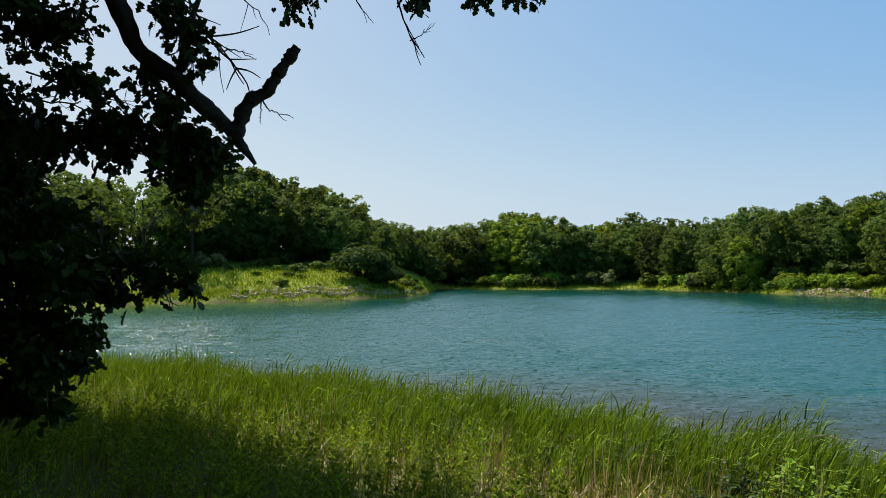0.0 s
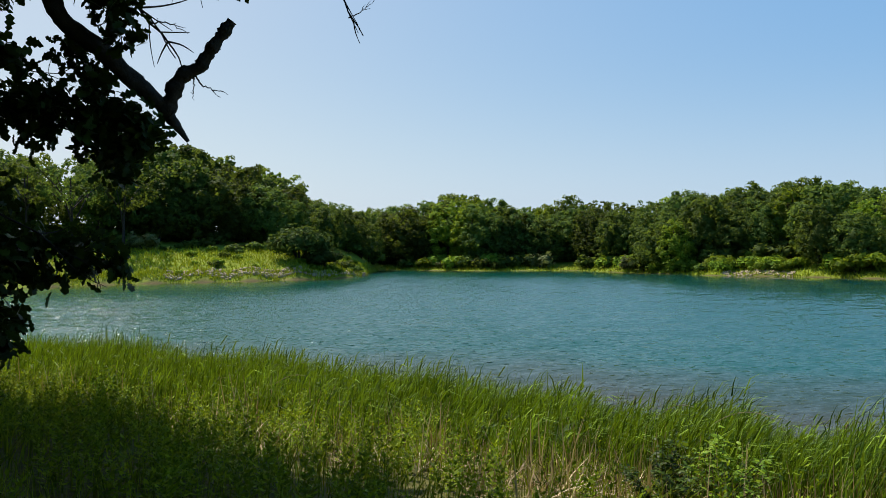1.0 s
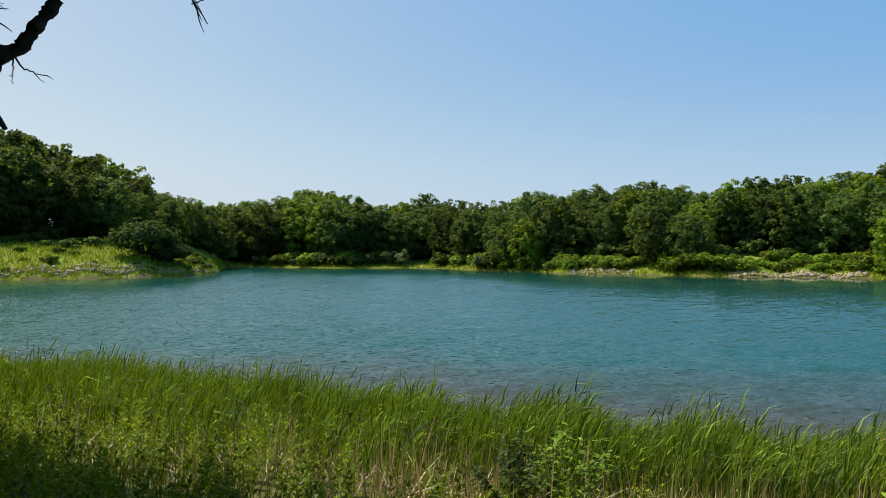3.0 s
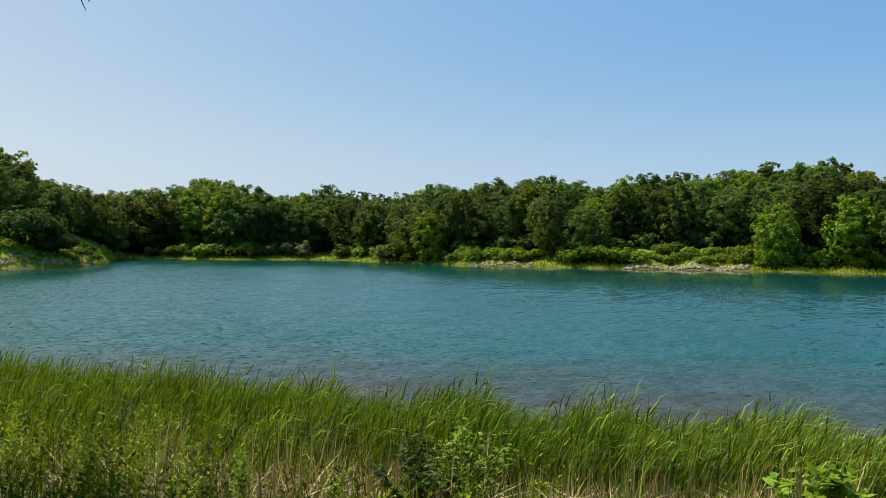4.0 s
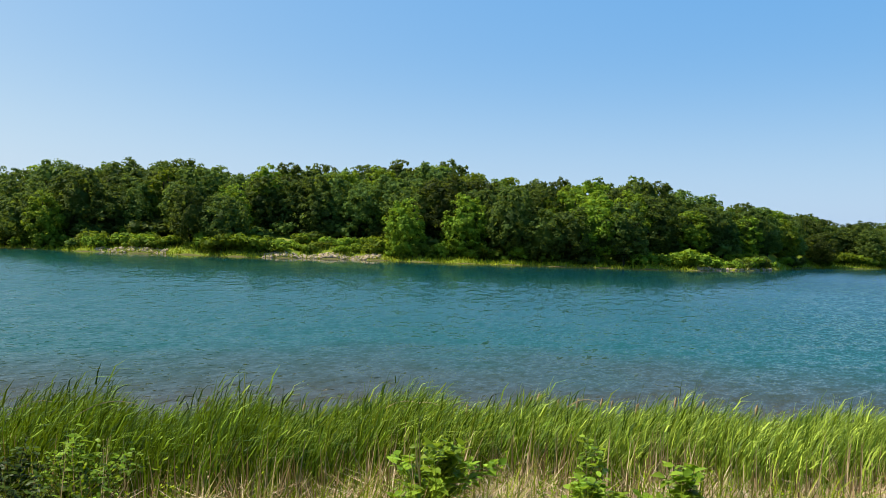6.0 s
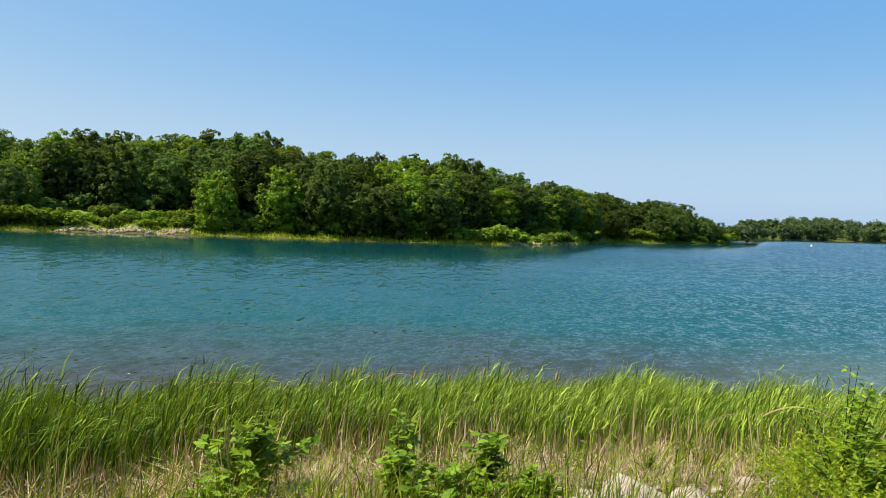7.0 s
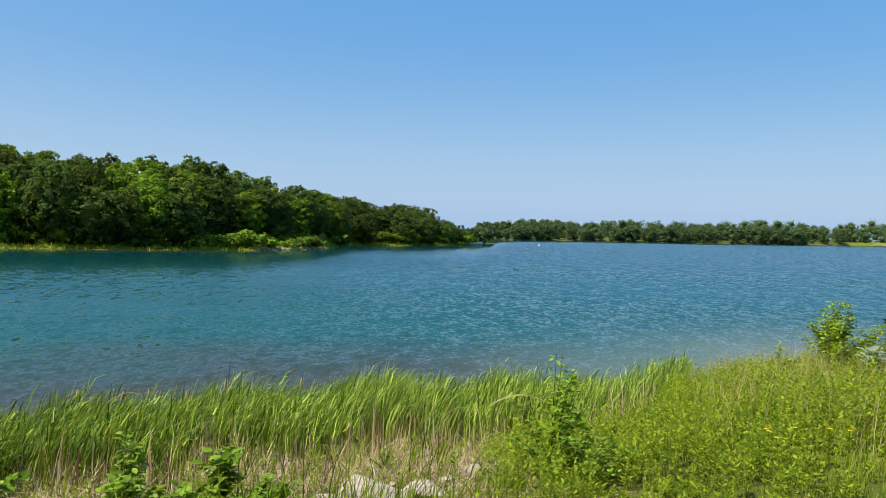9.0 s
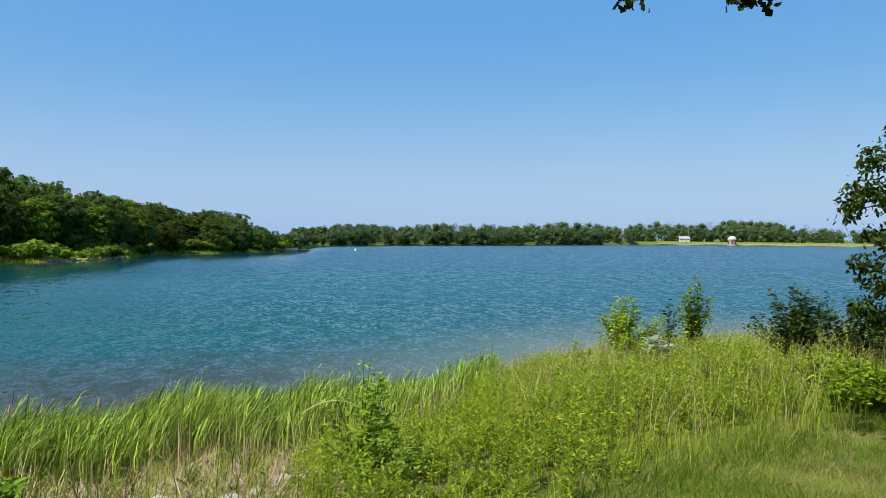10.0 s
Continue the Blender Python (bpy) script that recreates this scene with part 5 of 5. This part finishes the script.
    for i, (az, d, size, flat) in enumerate(((75.4, 6.5, 0.40, 0.25), (72.6, 6.3, 0.20, 0.4), (79.2, 6.75, 0.25, 0.26), (77.9, 6.45, 0.13, 0.45), (71.3, 6.2, 0.14, 0.5), (68.6, 6.05, 0.15, 0.55),
                                              (82.7, 7.7, 0.14, 0.4), (69.7, 9.4, 0.13, 0.7), (69.0, 8.9, 0.09, 0.6), (95.2, 9.1, 0.11, 0.6), (84.6, 7.66, 0.10, 0.4), (74.3, 6.9, 0.08, 0.5),
                                              (80.9, 7.3, 0.09, 0.5), (70.6, 9.2, 0.07, 0.6), (76.9, 6.9, 0.07, 0.5), (81.4, 6.9, 0.07, 0.5))):
        boulder(slab if size > 0.18 else "pale limestone rock lying in the straw", *at_bearing(az, d), size, flat, 100 + i)
    # yellow composite flowers in the grass
    g = np.random.default_rng(131)
    for az, d in ((101.5, 6.7), (102.2, 6.6), (102.6, 6.8), (103.4, 6.5), (104.0, 7.0), (105.0, 7.0), (99.5, 6.9), (106.3, 7.1), (107.4, 7.0)):
        flower = new("yellow_flower")
        flower.location = on_ground(np.array([az]), np.array([d]))[0]
        tagged(flower, "small yellow daisy-like flower in the grass", "flower", "yellow flowers in the grass")
        tip = np.array([g.uniform(-.05, .05), g.uniform(-.05, .05), g.uniform(0.28, 0.4)])
        part("stem", mesh_np("stem", *tube(curve_pts([(0, 0, 0), tip * (0.4, 0.6, 0.5), tip], 5), np.linspace(0.004, 0.003, 5), 5), M_WEED), flower)
        a = np.arange(11) * 2 * np.pi / 11
        u = np.stack([np.cos(a), np.sin(a), 0.25 + 0 * a], -1)
        part("petals", mesh_np("petals", *shaped(np.repeat(tip[None], 11, 0), unit(u), np.tile([0, 0, 1.0], (11, 1)), np.full(11, 0.022), LANCE[:1] + [(0.3, 0.2), (0.8, 0.2), (1.0, 0.05)], 0.1, 0.1), M_YELLOW), flower)


def cattail(az, d, tall, seed):
    g = np.random.default_rng(seed)
    top = new("cattail")
    top.location = on_ground(np.array([az]), np.array([d]))[0]
    tagged(top, "cattail stalk with a fluffy tan seed head", "cattail", "cattails in the reeds")
    tip = np.array([0.16, -0.12, tall])
    part("stalk", mesh_np("stalk", *tube(curve_pts([(0, 0, 0), tip * (0.4, 0.4, 0.55), tip], 7), np.linspace(0.007, 0.004, 7), 5), M_REED), top)
    line = curve_pts([tip * 0.985, tip + (0.012, -0.01, 0.08), tip + (0.02, -0.015, 0.15)], 6)
    part("seed_head", smooth(mesh_np("seed_head", *tube(line, np.array([0.010, 0.020, 0.023, 0.022, 0.018, 0.006]), 8, 0.12), M_SPIKE)), top)


def dead_blade(az, d, base, size, turn, seed):
    """A long bleached leaf that has bent over in the reeds."""
    g = np.random.default_rng(seed)
    foot = on_ground(np.array([az]), np.array([d]))[0]
    u = np.array([math.cos(turn), math.sin(turn), 0])
    t = np.linspace(0, 1, 9)
    line = foot + np.array([0, 0, base]) + u * (size * t)[:, None] + np.array([0, 0, 1.0]) * (size * (0.75 * t - 0.65 * t * t))[:, None]
    w = 0.007 * (1 - 0.8 * t ** 2)
    up = np.array([-u[1] * 0.3, u[0] * 0.3, 0.95])
    v = np.stack([line - up * w[:, None], line + up * w[:, None], line + np.array([0, 0, 0.003]) + up * w[:, None] * 0.2], 1).reshape(-1, 3)
    f = [[3 * i + a, 3 * i + b, 3 * i + 3 + b, 3 * i + 3 + a] for i in range(8) for a, b in ((0, 2), (2, 1))]
    tagged(new("dead_reed_leaf", mesh_np("dead_reed_leaf", v, f, M_STRAW)), "bleached dead reed leaf bent over among the reeds", "reed leaf", "dead leaves in the reeds")


def reed_things():
    g = np.random.default_rng(111)
    for i, az in enumerate((47, 52.5, 54, 55.0, 56.5, 57.2, 59, 60, 61.5, 62, 64, 64.8, 66.5, 31, 38, 43, 18, 26, 70, 24, 49.5, 10)):
        cattail(az + g.uniform(-.4, .4), float(near_edge(az)) + g.uniform(0.1, 1.1), g.uniform(1.22, 1.48), 120 + i)
    for i, (az, d, base, size, turn) in enumerate(((-7.5, 11.2, 0.55, 0.55, 0.1), (24.0, 8.6, 0.75, 0.6, -0.4), (20.5, 9.2, 0.9, 0.4, -0.3), (44.5, 10.4, 1.0, 0.5, -0.8), (46, 10.2, 1.0, 0.45, -0.9),
                                                      (57.5, 9.6, 0.95, 0.4, -0.7), (33, 8.8, 0.3, 0.7, 1.9), (80.5, 9.6, 0.5, 0.5, -0.7), (84, 9.9, 0.6, 0.7, -1.5), (75, 10.0, 0.95, 0.3, 0.4), (-12, 12.4, 0.5, 0.4, 0.3),
                                                      (5, 10.4, 0.3, 0.6, 2.2), (67, 9.8, 0.2, 0.6, 2.6), (52, 9.0, 0.3, 0.7, 2.0))):
        dead_blade(az, d, base, size, turn, 150 + i)


bank_things()
reed_things()


# ---- a tree beside the mown grass, its outer twigs over the water ----
def right_tree():
    top = new("bankside_tree")
    foot = at_bearing(133, 10.5)
    top.location = (*foot, float(height(*foot)))
    tagged(top, "broadleaf tree on the bank with hanging leafy twigs", "tree")
    inv = Vector(top.location)
    pieces = tube(curve_pts([(0, 0, -0.3), (0.1, 0.1, 2.5), (0.3, 0.2, 6.0)], 10), np.linspace(0.2, 0.1, 10), 10, 0.05)
    part("trunk", smooth(mesh_np("trunk", *pieces, M_BARK)), top)
    g = np.random.default_rng(171)
    for az, el, d, r in ((124.2, 3.0, 9.4, 0.32), (123.8, 5.6, 9.4, 0.22), (122.8, 3.3, 9.3, 0.18), (122.0, 2.2, 9.2, 0.12), (124.4, 0.6, 9.4, 0.25), (123.2, -1.2, 9.2, 0.14), (124.2, -2.6, 9.3, 0.22), (122.9, -3.9, 9.2, 0.12), (124.3, -4.6, 9.3, 0.15), (126, 3, 9.6, 0.7), (127, -1, 9.6, 0.7), (127, 7, 9.6, 0.8), (130, 9, 10, 1.2), (131, 14, 10, 1.4), (128, 14, 10, 0.9)):
        x, y = at_bearing(az - (0.9 if az < 125 else 0), d)
        c = np.array([[x - inv[0], y - inv[1], 4.1 + d * math.tan(radians(el)) - inv[2]]])
        tagged(part("leafy_twig", mesh_np("leafy_twig", *sprays(c, np.array([r]), int(50 + min(900 * r, 260)), 0.062, OVAL, int(az * 10)), M_DARKB), top), kind="stuff")
        line = curve_pts([(0.3, 0.2, 5.0), c[0] * 0.6 + (0, 0, 0.9), c[0]], 8)
        part("branch", mesh_np("branch", *tube(line, np.linspace(0.03, 0.004, 8), 5), M_BARK), top)
    c = unit(g.normal(size=(150, 3))) * g.uniform(0.3, 1.0, (150, 1)) * np.array([4.6, 4.6, 3.6]) + np.array([foot[0] - 1.0, foot[1] - 2.0, 8.6])
    az, el = np.degrees(np.arctan2(c[:, 0], c[:, 1])), np.degrees(np.arctan2(c[:, 2] - 4, np.hypot(c[:, 0], c[:, 1])))
    c = c[~((az < 131) & (el < 27)) & (c[:, 2] > 5.5)]
    part("crown", crown_mesh("crown", crown_arrays(c - np.array(inv), g.uniform(0.7, 1.2, len(c)), 80, 0.36), M_DARKB), top)
    # twigs of the same kind that hang in from above
    for az, el, d, r in ((107.0, 16.6, 6.2, 0.08), (114.4, 16.2, 6.1, 0.11), (115.6, 16.5, 6.1, 0.13), (109, 20, 6.3, 0.3), (116, 21, 6.3, 0.4), (120, 22, 6.5, 0.5)):
        x, y = at_bearing(az, d)
        c = np.array([[x - inv[0], y - inv[1], 4.13 + d * math.tan(radians(el)) - inv[2]]])
        tagged(part("leafy_twig", mesh_np("leafy_twig", *sprays(c, np.array([r]), int(20 + 260 * r), 0.10, LOBED, int(az * 10)), M_NEAROAK_SHADED), top), kind="stuff")
        line = curve_pts([(0.3, 0.2, 5.6), c[0] * 0.5 + (0, 0, 4.5), c[0] + (-0.1, 0, 1.2), c[0]], 10)
        part("branch", mesh_np("branch", *tube(line, np.linspace(0.03, 0.004, 10), 5), M_BARK), top)


right_tree()


# ---- stones, buildings and boats on the far shores ----
def riprap(az0, az1, back0, back1, n, size, seed, label):
    g = np.random.default_rng(seed)
    az = g.uniform(az0, az1, n)
    p = on_ground(az, far_edge(az) + g.uniform(back0, back1, n))
    s = size * g.uniform(0.5, 1.4, n)
    base = ICO[0][None] * s[:, None, None] * g.uniform(0.6, 1.2, (n, len(ICO[0]), 1)) * np.array([1, 1, 0.7])
    v = (p[:, None] + base).reshape(-1, 3)
    f = (np.arange(n)[:, None, None] * len(ICO[0]) + ICO[1][None]).reshape(-1, 3)
    tagged(new("riprap", mesh_np("riprap", v, f, M_RIPRAP)), label, "stones", kind="stuff")


def far_things():
    riprap(-15, -1.0, 1.4, 4.0, 620, 0.33, 181, "grey stones scattered over the grassy point")
    riprap(24.6, 29.2, 0.2, 3.0, 160, 0.32, 182, "pale stones at the far water's edge")
    riprap(35.6, 44.2, 0.2, 2.4, 420, 0.32, 183, "pale stones at the far water's edge")
    riprap(66.8, 71.6, 0.2, 2.2, 170, 0.34, 184, "pale stones at the far water's edge")
    riprap(109.6, 124.5, 0.3, 1.8, 1300, 0.8, 185, "pale stone facing along the foot of the dam")

    def place(az, back, turn=0.0):
        d = float(far_edge(az)) + back
        x, y = at_bearing(az, d)
        return Matrix.LocRotScale((x, y, float(height(x, y))), Euler((0, 0, radians(-az + turn))), None)
    # white house
    house = new("house")
    tagged(house, "small white house with a grey roof on the far shore", "house")
    bm = bmesh.new()
    box(bm, (10, 8, 3.2), (0, 0, 1.5), 0, 0.05)
    part("wall", bm_mesh("wall", bm, M_WHITE), house)
    bm = bmesh.new()
    vs = [bm.verts.new(c) for c in ((-5.4, -4.6, 3.0), (5.4, -4.6, 3.0), (5.4, 4.6, 3.0), (-5.4, 4.6, 3.0), (-5.4, 0, 5.6), (5.4, 0, 5.6))]
    for q in ((0, 1, 5, 4), (2, 3, 4, 5), (0, 4, 3), (1, 2, 5), (0, 3, 2, 1)):
        bm.faces.new([vs[i] for i in q])
    part("roof", bm_mesh("roof", bm, M_ROOF), house)
    for x in (-3.6, -1.2, 3.6):
        bm = bmesh.new()
        box(bm, (1.3, 0.12, 1.2), (x, -4.04, 1.9))
        pane = part("window", bm_mesh("window", bm, M_DARK), house)
        bm = bmesh.new()
        box(bm, (1.6, 0.16, 0.14), (x, -4.05, 1.23))
        part("sill", bm_mesh("sill", bm, M_WHITE), pane)
    bm = bmesh.new()
    box(bm, (1.0, 0.12, 2.1), (1.5, -4.04, 1.1))
    part("door", bm_mesh("door", bm, M_WOODG), house)
    house.matrix_basis = place(111.3, 27, 12) @ Matrix.Scale(0.85, 4)
    # water tower of the dam
    tower = new("intake_tower")
    tagged(tower, "round brick intake tower with a pale domed roof by the dam", "tower")

    def ring(name, r0, r1, z0, z1, mat, sides=16):
        bm = bmesh.new()
        bmesh.ops.create_cone(bm, cap_ends=True, segments=sides, radius1=r0, radius2=r1, depth=z1 - z0, matrix=pose(0, 0, (z0 + z1) / 2))
        return part(name, bm_mesh(name, bm, mat), tower)
    ring("base", 4.4, 4.2, -3.0, 0.6, M_CONC)
    ring("wall", 3.3, 3.3, 0.6, 5.2, M_BRICK)
    ring("cornice", 3.8, 3.8, 5.2, 5.8, M_CONC)
    bm = bmesh.new()
    bmesh.ops.create_uvsphere(bm, u_segments=16, v_segments=8, radius=3.4, matrix=pose(0, 0, 5.8) @ Matrix.Diagonal((1, 1, 0.75, 1)))
    part("dome", bm_mesh("dome", bm, M_CONC), tower, "pale domed roof")
    for a in (-60, 0, 60):
        bm = bmesh.new()
        box(bm, (0.9, 0.3, 2.2), (3.25 * math.sin(radians(a)), -3.25 * math.cos(radians(a)), 2.8), a)
        part("window", bm_mesh("window", bm, M_DARK), tower)
    tower.matrix_basis = place(114.5, -2)
    for az, back, tall in ((111.6, 24, 13), (107.0, 2, 12)):
        pole = new("utility_pole")
        tagged(pole, "grey wooden utility pole by the far shore", "utility pole", "poles on the far shore")
        part("post", mesh_np("post", *tube([(0, 0, -1), (0, 0, tall * 0.5), (0, 0, tall)], [0.2, 0.18, 0.15], 8), M_WOODG), pole)
        bm = bmesh.new()
        box(bm, (2.4, 0.12, 0.14), (0, 0, tall - 0.6))
        part("crossarm", bm_mesh("crossarm", bm, M_WOODG), pole)
        pole.matrix_basis = place(az, back)
    # landing stage and boat at the wooded point
    dock = new("dock")
    tagged(dock, "small dark landing stage at the wooded point", "dock")
    bm = bmesh.new()
    box(bm, (5.5, 1.6, 0.14), (0, 0, 0.45))
    part("deck", bm_mesh("deck", bm, M_WOODG), dock)
    for x in (-2.5, 0, 2.5):
        for y in (-0.7, 0.7):
            part("post", mesh_np("post", *tube([(x, y, -1.5), (x, y, 0), (x, y, 0.6)], [0.09, 0.09, 0.09], 6), M_WOODG), dock)
    x, y = at_bearing(83.6, 212)
    dock.matrix_basis = Matrix.LocRotScale((x, y, 0), Euler((0, 0, radians(-83))), None)
    boat = new("rowing_boat")
    tagged(boat, "white rowing boat drawn up at the wooded point", "boat")
    t = np.linspace(-1, 1, 13)
    half = 0.85 * (1 - np.abs(t) ** 2.6)
    rows = [np.stack([t * 2.6, sgn * half * w, z + 0.18 * t * t], -1) for sgn, w, z in ((-1, 1, 0.75), (-1, 0.85, 0.3), (-1, 0.35, 0.02), (1, 0.35, 0.02), (1, 0.85, 0.3), (1, 1, 0.75))]
    v = np.stack(rows, 1).reshape(-1, 3)
    f = [[6 * i + j, 6 * i + j + 1, 6 * i + 7 + j, 6 * i + 6 + j] for i in range(12) for j in range(5)]
    part("hull", smooth(mesh_np("hull", v, f, M_WHITE)), boat)
    for x in (-0.9, 0.7):
        bm = bmesh.new()
        box(bm, (0.28, 1.5, 0.05), (x, 0, 0.55))
        part("thwart", bm_mesh("thwart", bm, M_WOODG), boat)
    x, y = at_bearing(82.75, 207)
    boat.matrix_basis = Matrix.LocRotScale((x, y, max(0.0, float(height(x, y)))), Euler((0, 0, radians(-78))), None)
    buoy = new("buoy")
    tagged(buoy, "white float riding on the open lake", "buoy")
    bm = bmesh.new()
    bmesh.ops.create_uvsphere(bm, u_segments=14, v_segments=8, radius=0.32, matrix=pose(0, 0, 0.1))
    part("float", smooth(bm_mesh("float", bm, M_WHITE)), buoy)
    part("staff", mesh_np("staff", *tube([(0, 0, 0.35), (0, 0, 0.5), (0, 0, 0.65)], [0.06, 0.05, 0.04], 6), M_WHITE), buoy)
    buoy.location = (*at_bearing(87.6, 225), 0)


far_things()
